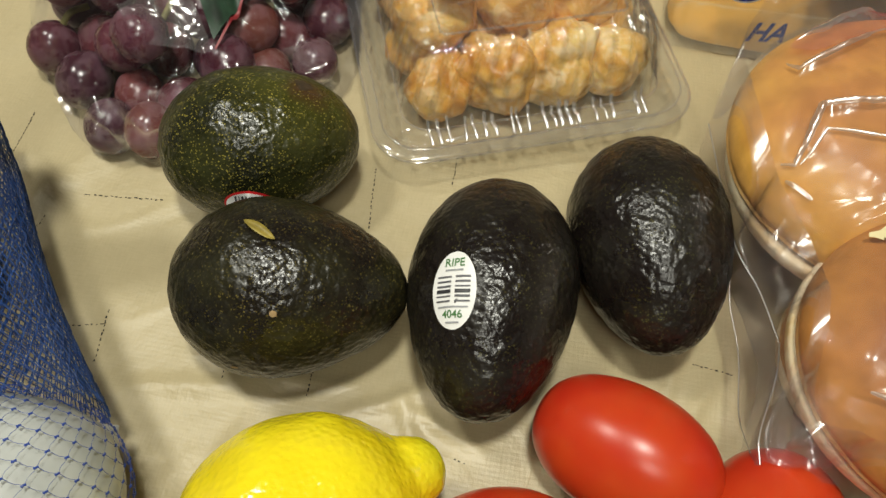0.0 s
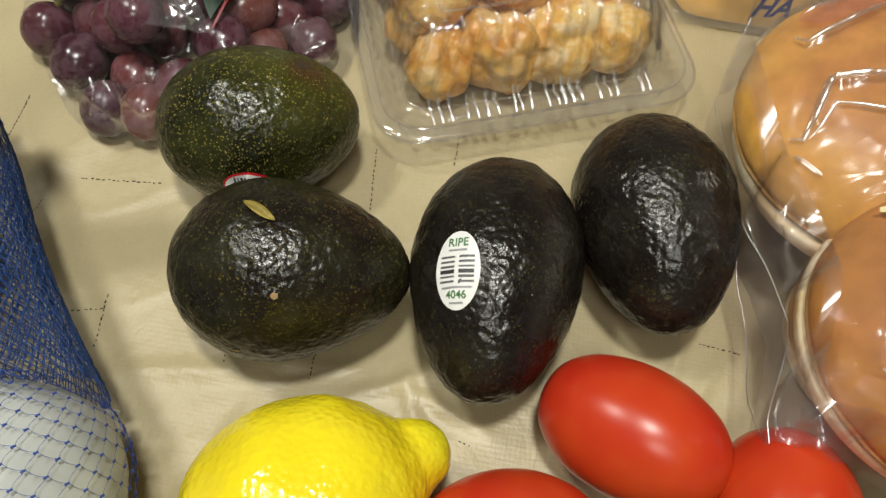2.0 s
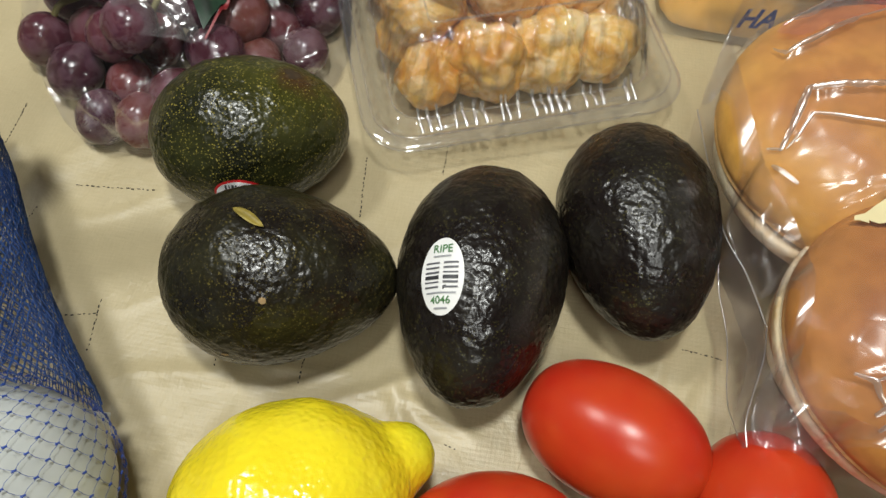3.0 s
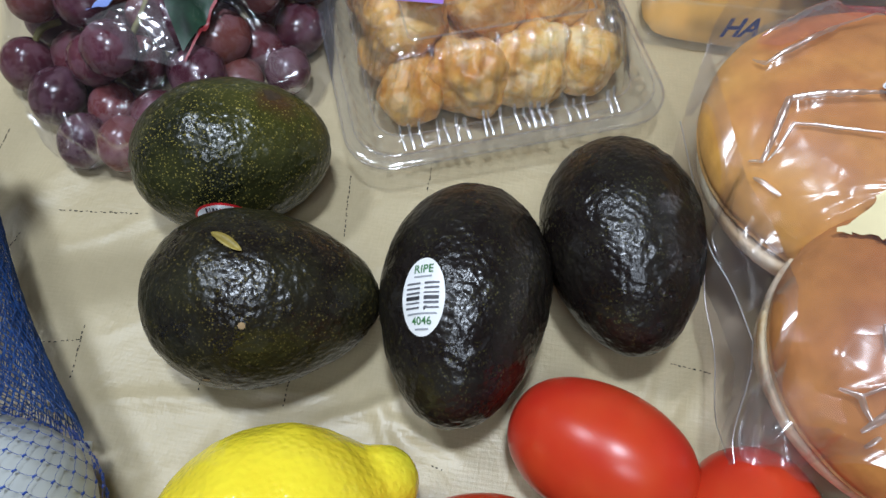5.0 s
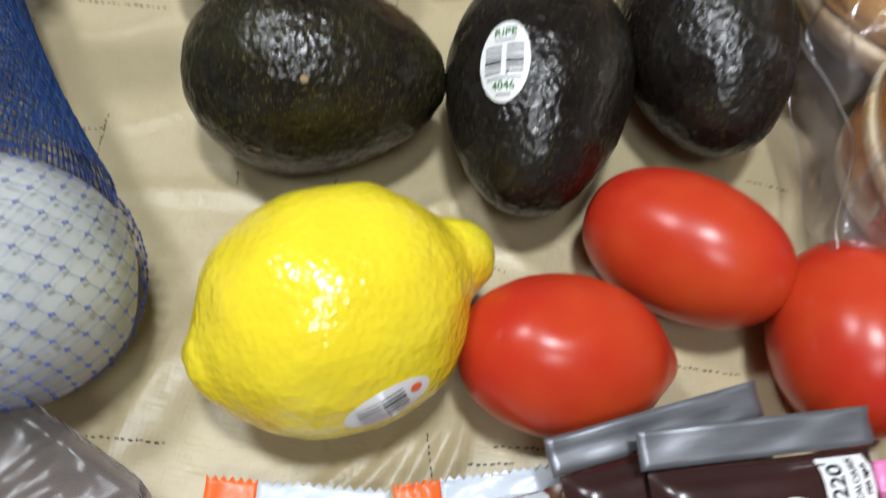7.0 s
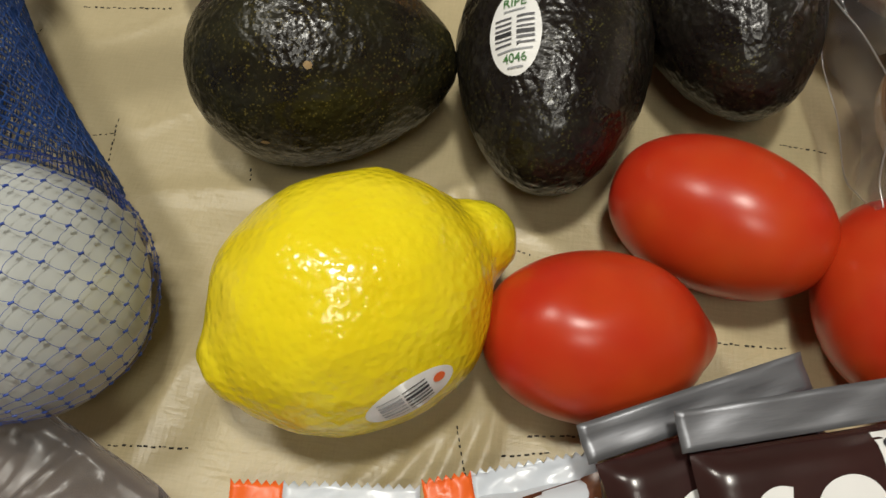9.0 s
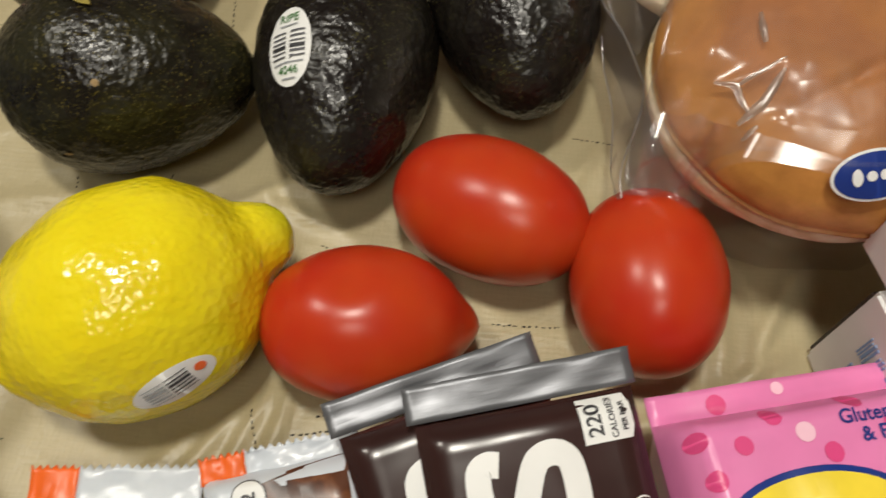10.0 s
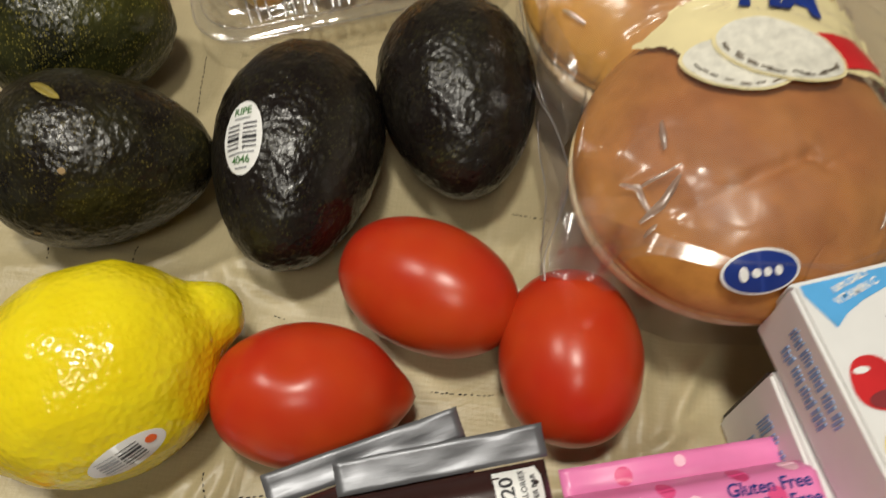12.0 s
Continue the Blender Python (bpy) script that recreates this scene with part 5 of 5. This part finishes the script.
tagged(tray, "clear fluted plastic tray with a domed lid of pastries", "pastry tray")

# ---- grapes in a pouch ----
bunch = empty("grape_bunch", pose(-0.1378, 0.1356, 0))
gm = bpy.data.meshes.new("grape")
bm = bmesh.new()
bmesh.ops.create_icosphere(bm, subdivisions=4, radius=1.0)
for v in bm.verts:
    v.co *= 1 + 0.025 * noise.noise(v.co * 1.7)
bm.to_mesh(gm)
bm.free()
gm.materials.append(GRAPE)
gm.polygons.foreach_set("use_smooth", [True] * len(gm.polygons))
rg = random.Random(11)
placed = [(-0.1770, 0.1120), (-0.1540, 0.0874), (-0.1356, 0.0890), (-0.1481, 0.1090), (-0.1240, 0.1073), (-0.2000, 0.1600), (-0.0730, 0.1730), (-0.0720, 0.1450), (-0.0930, 0.1330)]
placed = [(x, y, 0.0135) for x, y in placed]
for z in (0.0135, 0.031, 0.046):
    for _ in range(1500):
        x, y = rg.uniform(-0.212, -0.062), rg.uniform(0.095, 0.245)
        inside = (x + 0.137) ** 2 / (0.079 - (z - 0.013) * 0.55) ** 2 + (y - 0.170) ** 2 / (0.075 - (z - 0.013) * 0.55) ** 2
        if inside < 1 and all((x - a) ** 2 + (y - b) ** 2 + (z - c) ** 2 > 0.0236 ** 2 for a, b, c in placed):
            placed.append((x, y, z + rg.uniform(-0.002, 0.002)))
for x, y, z in placed:
    g = new("grape", gm)
    g.parent = bunch
    r = rg.uniform(0.0114, 0.0132)
    g.matrix_basis = Matrix.Translation((x + 0.1378, y - 0.1356, z)) @ pose(0, 0, 0, rg.uniform(0, 360), rg.uniform(0, 360), 0) @ Matrix.Diagonal((r, r, r * 1.13, 1))
for pts, rad in (([(-0.058, -0.004, 0.020), (-0.054, 0.004, 0.027), (-0.046, 0.010, 0.028)], 0.0016), ([(-0.020, -0.022, 0.026), (-0.0195, -0.020, 0.029)], 0.0022), ([(0.0, -0.01, 0.04), (0.006, 0.01, 0.05), (0.002, 0.03, 0.055)], 0.0016)):
    v, f = tube([tuple(p) for p in smooth_curve(pts, 8)], rad, 8)
    from_arrays("stem", v, f, STEM, bunch, "green grape stem")
tagged(bunch, "bunch of dusky red-purple grapes in a clear pouch", "grapes")

pouch = film_bag("grape_pouch", [(-0.2300, 0.1750), (-0.2030, 0.1200), (-0.1890, 0.1030), (-0.1640, 0.0760), (-0.1550, 0.0735), (-0.1290, 0.0745), (-0.0908, 0.1020), (-0.0550, 0.1250), (-0.0500, 0.1520), (-0.0600, 0.2000), (-0.0710, 0.2836), (-0.2419, 0.2861)], (-0.1398, 0.1718),
                 [bunch], 0.006, FILM_GRAPE, 2.0, 0.0018, [((-0.1408, 0.1116), (-0.1198, 0.1121), 0.003), ((-0.1263, 0.0944), (-0.1151, 0.1063), 0.003), ((-0.1143, 0.0786), (-0.0946, 0.1112), 0.0026), ((-0.0737, 0.1327), (-0.0524, 0.1528), 0.003), ((-0.1477, 0.0700), (-0.1142, 0.0900), 0.002), ((-0.178, 0.120), (-0.160, 0.150), 0.002)], gap=0.0008)
tagged(pouch, "clear crinkled plastic pouch of grapes with coloured print", "grape bag")
bpy.context.view_layer.update()
tg = bvh([pouch])


def print_on_pouch(name, pts, material, lift, label=""):
    cx, cy = sum(p[0] for p in pts) / len(pts), sum(p[1] for p in pts) / len(pts)
    laid(name, flat_shape([(x - cx, y - cy) for x, y in pts], 8), material, tg, (cx, cy, 0.05), UP, NORTH, pouch, lift, label)


print_on_pouch("printed_patch", [(-0.1483, 0.1725), (-0.1277, 0.1403), (-0.1137, 0.1354), (-0.1121, 0.1846), (-0.1497, 0.1912)], LILAC, 0.0004, "blue printed patch")
print_on_pouch("printed_leaves", [(-0.1199, 0.1723), (-0.1169, 0.1342), (-0.1068, 0.1185), (-0.0997, 0.1426), (-0.0993, 0.1746)], LEAF_PRINT, 0.0008, "dark green printed leaves")
print_on_pouch("printed_line", [(-0.1055, 0.1150), (-0.1047, 0.1147), (-0.0970, 0.1490), (-0.0984, 0.1500)], RED_DULL, 0.0012, "thin red printed line")
print_on_pouch("printed_patch", [(-0.0973, 0.1475), (-0.0785, 0.1571), (-0.0755, 0.1905), (-0.0994, 0.1845)], LILAC, 0.0004, "blue printed patch")
print_on_pouch("printed_patch", [(-0.1507, 0.1259), (-0.1401, 0.1380), (-0.1439, 0.1429), (-0.1513, 0.1344)], LILAC, 0.0006, "light blue printed patch")

def pouch_flap():
    """A loose folded flap of the pouch that stands up over the grapes."""
    a, c, d, e = Vector((-0.1511, 0.1222, 0.056)), Vector((-0.1212, 0.1349, 0.060)), Vector((-0.0990, 0.1040, 0.052)), Vector((-0.1368, 0.1080, 0.054))
    n, verts, faces = 18, [], []
    for i in range(n + 1):
        for j in range(n + 1):
            u, v = i / n, j / n
            p = a.lerp(c, u).lerp(e.lerp(d, u), v)
            p.z += 0.0030 * abs(noise.noise(p * 70)) + 0.0014 * noise.noise(p * 160) + 0.003 * math.sin(v * 5 + u * 2)
            verts.append(p)
    for i in range(n):
        for j in range(n):
            k = i * (n + 1) + j
            faces.append((k, k + 1, k + n + 2, k + n + 1))
    from_arrays("pouch_flap", verts, faces, FILM_FLAP, pouch, "loose shiny flap of clear film")


pouch_flap()

# ---- a bag with bread at the near corner ----
bun_d = bun(-0.122, -0.200, 0.055, 0.005, 0.026, 0.010, "tan flat bread bun inside a clear bag", (0, 0), 70, seed=12)
corner_bag = film_bag("bread_bag", [(-0.1190, -0.1052), (-0.1048, -0.1103), (-0.0789, -0.1196), (-0.0531, -0.1303), (-0.0483, -0.1465), (-0.0520, -0.1931), (-0.0652, -0.2540), (-0.1898, -0.2571), (-0.1981, -0.1329)], (-0.1154, -0.1788),
                      [bun_d], 0.030, FILM_MILKY, 14.0, 0.0016)
tagged(corner_bag, "clear crinkled plastic bag with a tan bun", "bread bag")

# ---- chocolate bars ----


def pillow(w, l, t, edge=0.0, nx=26, ny=40, seed=0.0, crease=0.0004):
    """A flat wrapped bar, w across and l long from y = 0 towards -y, with soft edges."""
    verts, faces = [], []
    for sgn in (1, -1):
        for j in range(ny + 1):
            for i in range(nx + 1):
                u, v = i / nx, j / ny
                k = min(1, min(u, 1 - u) / 0.10) ** 0.5 * min(1, min(v, 1 - v) / 0.05) ** 0.5
                q = Vector((u * w * 70, v * l * 70, seed + sgn))
                z = sgn * (t / 2) * k + (sgn > 0) * crease * noise.noise(q) * k
                verts.append(((u - 0.5) * w, -v * l, z))
    m = (nx + 1) * (ny + 1)
    for s in range(2):
        for j in range(ny):
            for i in range(nx):
                a = s * m + j * (nx + 1) + i
                q = (a, a + nx + 1, a + nx + 2, a + 1)
                faces.append(q if s == 0 else q[::-1])
    return verts, faces


def flap(w, l, zig=0, seed=0.0, curl=0.0, thick=0.0006):
    """A crimped seal, w across and l long towards +y."""
    nx, ny = (zig * 2 if zig else 24), 6
    verts, faces = [], []
    for s in (thick, 0.0):
        for j in range(ny + 1):
            for i in range(nx + 1):
                u, v = i / nx, j / ny
                y = v * l
                if zig and j == ny:
                    y -= 0.0016 * (i % 2)
                q = Vector((u * 3, v * 2, seed))
                verts.append(((u - 0.5) * w, y, s + curl * v * v + 0.0012 * noise.noise(q * 1.5)))
    m = (nx + 1) * (ny + 1)
    for s in range(2):
        for j in range(ny):
            for i in range(nx):
                a = s * m + j * (nx + 1) + i
                q = (a, a + 1, a + nx + 2, a + nx + 1)
                faces.append(q if s == 0 else q[::-1])
    rim = [i for i in range(nx + 1)] + [j * (nx + 1) + nx for j in range(1, ny + 1)] + [ny * (nx + 1) + i for i in range(nx - 1, -1, -1)] + [j * (nx + 1) for j in range(ny - 1, 0, -1)]
    for a, b in zip(rim, rim[1:] + rim[:1]):
        faces.append((a, a + m, b + m, b))
    return verts, faces


def block_letter(size):
    """A heavy rounded S as a flat band."""
    pts = [(0.28, 0.24), (0.30, 0.36), (0.20, 0.46), (-0.16, 0.46), (-0.29, 0.36), (-0.29, 0.20), (-0.18, 0.08), (0.18, -0.08), (0.29, -0.20), (0.29, -0.36), (0.16, -0.46), (-0.20, -0.46), (-0.30, -0.36), (-0.28, -0.24)]
    line = smooth_curve(pts, 70) * size
    bm = bmesh.new()
    rows = []
    for i, p in enumerate(line):
        d = line[min(i + 1, len(line) - 1)] - line[max(i - 1, 0)]
        n = np.array([-d[1], d[0]]) / (np.hypot(*d) + 1e-9) * size * 0.125
        rows.append([bm.verts.new((*(p + n * k), 0)) for k in (-1, -0.33, 0.33, 1)])
    for a, c in zip(rows, rows[1:]):
        for k in range(3):
            bm.faces.new((a[k], a[k + 1], c[k + 1], c[k]))
    return bm


def chocolate_bar(m, label, full):
    holder = empty("chocolate_bar", m)
    w, l = 0.0605, 0.122
    v, f = pillow(w, l, 0.010, seed=m.translation.x * 50)
    body = from_arrays("wrapper", v, f, COCOA, holder, "dark brown printed wrapper")
    v, f = flap(w + 0.003, 0.0100, 0, m.translation.x * 90, 0.0012)
    seal = from_arrays("end_seal", v, f, FOIL, holder, "folded silver foil end")
    seal.location = (-0.0005, 0.0005, 0.0012)
    bpy.context.view_layer.update()
    tr = bvh([body])
    nrm, up = m.to_3x3() @ Vector((0, 0, 1)), m.to_3x3() @ Vector((0, 1, 0))

    def on(name, bm, material, x, y, lift=0.0003, parent=body, lab=""):
        return laid(name, bm, material, tr, m @ Vector((x, y, 0.006)), nrm, up, parent, lift, lab)

    # big sideways white letter
    if full:
        on("lettering", moved(block_letter(0.0270), turn=90), WHITE, -0.0040, -0.0215, 0.0005)
        tag = on("nutrition_mark", flat_shape([(-0.0072, -0.0060), (0.0060, -0.0060), (0.0072, -0.003), (0.0072, 0.003), (0.0060, 0.0060), (-0.0072, 0.0060)], 4), WHITE, 0.0205, -0.0075, 0.0004, body, "white tag with black figures")
        on("lettering", moved(words("220", 0.0058, 0, 0.00012), turn=90), BLACK, 0.0170, -0.0075, 0.0006, tag)
        on("lettering", moved(words("CALORIES", 0.0024, 0, 0.00005), turn=90), BLACK, 0.0218, -0.0075, 0.0006, tag)
        on("lettering", moved(words("PER BAR", 0.0021, 0, 0.00005), turn=90), BLACK, 0.0250, -0.0075, 0.0006, tag)
        on("lettering", moved(words("(43 g)", 0.0042, 0, 0.00003), turn=90), WHITE, 0.0245, -0.033, 0.0004)
    else:
        on("lettering", moved(block_letter(0.0300), turn=90), WHITE, 0.0000, -0.0255, 0.0005)
    return tagged(holder, label, "chocolate bar", "chocolate bars")


chocolate_bar(pose(0.0805, -0.0965, 0.0385, 12, 2, 26.6), "brown chocolate bar with a silver foil end leaning on a tomato", False)
chocolate_bar(pose(0.1035, -0.0975, 0.0470, 12, 0, 17.2), "brown chocolate bar with a silver foil end lying on another", True)


def wafer_bar(m, w, label, seed, down=0.0, tail=0.0):
    holder = empty("wafer_bar", m)
    l = 0.10
    v, f = pillow(w, l, 0.014, seed=seed)
    body = from_arrays("wrapper", v, f, WRAP_WHITE, holder, "white and blue-grey wrapper")
    body.location = (0, -tail, 0)
    ow = w * 0.28
    v, f = flap(w - ow, 0.0085 + tail, 13, seed, 0.001)
    s1 = from_arrays("crimped_end", v, f, WRAP_WHITE, holder, "white crimped end")
    s1.location = (ow / 2, -0.002 - tail, 0.001)
    v, f = flap(ow, 0.0085 + tail, 6, seed + 3, 0.001)
    s2 = from_arrays("crimped_end", v, f, ORANGE, holder, "orange crimped end")
    s2.location = (-w / 2 + ow / 2, -0.002 - tail, 0.001)
    bpy.context.view_layer.update()
    tr = bvh([body])
    nrm, up = m.to_3x3() @ Vector((0, 0, 1)), m.to_3x3() @ Vector((0, 1, 0))

    def on(name, outline, material, x, y, lift, lab=""):
        return laid(name, flat_shape(outline, 5), material, tr, m @ Vector((x, y - (down if y < -0.002 else 0), 0.008)), nrm, up, body, lift, lab)

    on("printed_band", [(-ow / 2, -0.045), (ow / 2 - 0.002, -0.045), (ow / 2 - 0.002, 0.0), (-ow / 2, 0.0)], ORANGE, -w / 2 + ow / 2 + 0.001, -0.001 - tail, 0.0003, "orange printed side")
    on("printed_picture", [(-0.006, -0.03), (0.004, -0.03), (0.004, 0.0015), (-0.006, -0.0008)], CHOCPIC, -0.002, -0.0075, 0.0004, "printed picture of chocolate")
    on("printed_picture", [(-0.009, -0.03), (0.012, -0.03), (0.012, 0.004), (-0.009, 0.001)], CHOCPIC, w / 2 - 0.0135, -0.0065, 0.0004, "printed picture of chocolate")
    on("printed_ring", ellipse(0.0105, 0.0105, 24), BLACK, -w / 2 + ow + 0.001, -0.0110, 0.0006)
    on("printed_disc", ellipse(0.0096, 0.0096, 24), WHITE, -w / 2 + ow + 0.001, -0.0110, 0.0009)
    laid("lettering", moved(words("2", 0.0058, 0, 0.00015), turn=90), BLACK, tr, m @ Vector((-w / 2 + ow + 0.001, -0.0110 - down, 0.008)), nrm, up, body, 0.0012)
    return tagged(holder, label, "wafer bar", "wafer bars")


wafer_bar(pose(-0.0168, -0.1250, 0.0100, 0, 0, 6.5), 0.0535, "white and orange wrapped wafer bar with crimped ends", 2.0, 0.0055, 0.006)
wafer_bar(pose(0.0345, -0.1145, 0.0190, 6, 0, 18), 0.0480, "white and orange wafer bar tucked under the chocolate bars", 6.0, -0.0025)

# ---- pink packet ----


def pink_packet():
    m = pose(0.1770, -0.0872, 0.0340, 0, 0, 15.0)
    holder = empty("candy_packet", m)
    w, l = 0.077, 0.14
    v, f = pillow(w, l, 0.038, nx=40, ny=60, seed=4, crease=0.0014)
    v = [(x, y, (z if z > 0 else 2 * z) + 0.004) for x, y, z in v]
    body = from_arrays("wrapper", v, f, PINK, holder, "bright pink printed wrapper")
    v, f = flap(w, 0.0095, 0, 5, 0.0, 0.0007)
    s = from_arrays("end_seal", v, f, PINK, holder, "pink sealed end")
    s.location = (0, -0.0015, 0.004)
    bpy.context.view_layer.update()
    tr = bvh([body, s])
    nrm, up = m.to_3x3() @ Vector((0, 0, 1)), m.to_3x3() @ Vector((0, 1, 0))

    def on(name, bm, material, x, y, lift=0.0003, lab=""):
        return laid(name, bm, material, tr, m @ Vector((x, y, 0.02)), nrm, up, body, lift, lab)

    for x, y, d, pale in ((-0.033, -0.0095, 0.0050, 0), (-0.0125, -0.0060, 0.0052, 0), (0.0100, -0.0045, 0.0054, 0), (-0.0055, -0.0115, 0.0050, 1), (-0.022, -0.0125, 0.0048, 0), (0.0000, -0.0175, 0.0050, 0), (0.0180, -0.0125, 0.0054, 0), (-0.0190, 0.0030, 0.0056, 0), (-0.0005, 0.0050, 0.0036, 1), (0.0260, -0.0035, 0.0050, 1), (-0.0310, -0.0200, 0.0050, 0)):
        on("printed_dot", flat_shape(ellipse(d, d * 1.05, 18), 4), PINK_PALE if pale else PINK_DOT, x, y)
    on("lettering", words("Gluten Free", 0.0052, 0, 0.00008), NAVY, 0.0165, -0.0095, 0.0005)
    on("lettering", words("& Fat Free", 0.0052, 0, 0.00008), NAVY, 0.0195, -0.0145, 0.0005)
    rim = on("printed_oval", flat_shape(ellipse(0.050, 0.026), 8), NAVY, -0.008, -0.0330, 0.0004, "yellow oval with a dark blue rim")
    laid("oval", flat_shape(ellipse(0.046, 0.0225), 8), YELLOW, tr, m @ Vector((-0.008, -0.0330, 0.02)), nrm, up, rim, 0.0007)
    return tagged(holder, "bright pink candy packet with dots and dark blue lettering", "candy packet")


pink_packet()

# ---- drink boxes ----


def drink_box(corner, ang, z, w, d, h, label, top):
    m = pose(corner[0], corner[1], z, 0, 0, ang)
    holder = empty("drink_mix_box", m)
    body = part("carton", box_bm(0, w, -d, 0, 0, h, 0.0012), CARD, holder, "white printed carton", smooth=False)
    # end flap: near-black on the lower box, white on the upper
    part("end_flap", box_bm(0.001, w - 0.001, 0.0, 0.0012, h * 0.05, h * 0.92, 0.0003), DARK_FLAP if not top else CARD, holder, "end flap of the carton", smooth=False)
    # unreadable blue print on the long side
    r = random.Random(int(z * 1000) + 3)
    for start, stop in ((-0.010, -0.036), (-0.066, -0.090)):
        for row in range(2):
            y = start - 0.002 * row
            while y > stop:
                ln = r.uniform(0.0035, 0.0060)
                low, high = h * (0.56 - 0.30 * row), h * (0.78 - 0.30 * row)
                k = y
                while k > y - ln:
                    w = r.uniform(0.0005, 0.0011)
                    part("print_bar", box_bm(-0.0003, 0.0003, k - w, k, low + r.uniform(0, 0.0015), high - r.uniform(0, 0.0015)), SIDE_BLUE, body, smooth=False)
                    k -= w + 0.0005
                y -= ln + 0.0018
    if top:
        def on(name, outline, material, x, y, lift, lab=""):
            bm = flat_shape(outline)
            for v in bm.verts:
                v.co = (v.co.x + x, v.co.y + y, h + lift)
            return part(name, bm, material, body, lab, smooth=False)

        on("printed_corner", [(0.0022, 0), (0.033, 0), (0.034, -0.0045), (0.0255, -0.0060), (0.0180, -0.0080), (0.0115, -0.0108), (0.0068, -0.0142), (0.0022, -0.003)], SKY_BLUE, 0, -0.001, 0.0003, "sky blue printed corner")
        for text, size, x, y in (("100% DAILY", 0.0025, 0.0165, -0.0030), ("VITAMIN C", 0.0031, 0.0170, -0.0062)):
            bm = moved(words(text, size, 0, 0.0001), x, y, 14)
            for v in bm.verts:
                v.co.z = h + 0.0006
            part("lettering", bm, WHITE, body, smooth=False)
        on("printed_star", [(0, 0), (0.004, 0.002), (0.012, 0.003), (0.012, -0.004), (0.006, -0.006), (0.003, -0.004)], NAVY, 0.0215, -0.0150, 0.0004)
        on("printed_fruit", [(0.0072 * math.cos(a) * (1 + 0.06 * math.cos(3 * a + 1)), 0.0078 * math.sin(a)) for a in np.linspace(0, 6.283, 28, endpoint=False)], RED, 0.0095, -0.0320, 0.0004, "printed red fruit")
        on("printed_shade", [(0.0052 * math.cos(a), 0.0024 * math.sin(a)) for a in np.linspace(0, 6.283, 20, endpoint=False)], RED_DULL, 0.0100, -0.0368, 0.0007)
        on("printed_shine", ellipse(0.0048, 0.0020, 14), WHITE, 0.0068, -0.0280, 0.0008)
        on("printed_shine", ellipse(0.0016, 0.0014, 10), WHITE, 0.0128, -0.0330, 0.0008)
        on("printed_fruit", [(0.0100 * math.cos(a), 0.0085 * math.sin(a)) for a in np.linspace(0, 6.283, 24, endpoint=False)], YELLOW, 0.0125, -0.0510, 0.0004, "printed orange slice")
        on("printed_fruit", [(0.0082 * math.cos(a), 0.0068 * math.sin(a)) for a in np.linspace(0, 6.283, 24, endpoint=False)], ORANGE_PULP, 0.0128, -0.0510, 0.0007)
        for k in range(7):
            a = k * 0.898
            on("printed_rib", [(0.0005 * math.sin(a), -0.0005 * math.cos(a)), (0.0080 * math.cos(a), 0.0066 * math.sin(a)), (-0.0005 * math.sin(a), 0.0005 * math.cos(a))], YELLOW, 0.0128, -0.0510, 0.0010)
    return tagged(holder, label, "drink box", "drink mix boxes")


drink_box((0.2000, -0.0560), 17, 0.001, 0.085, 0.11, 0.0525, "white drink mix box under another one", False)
drink_box((0.1960, -0.0420), 20, 0.0550, 0.085, 0.12, 0.030, "white and blue drink mix box with printed fruit", True)
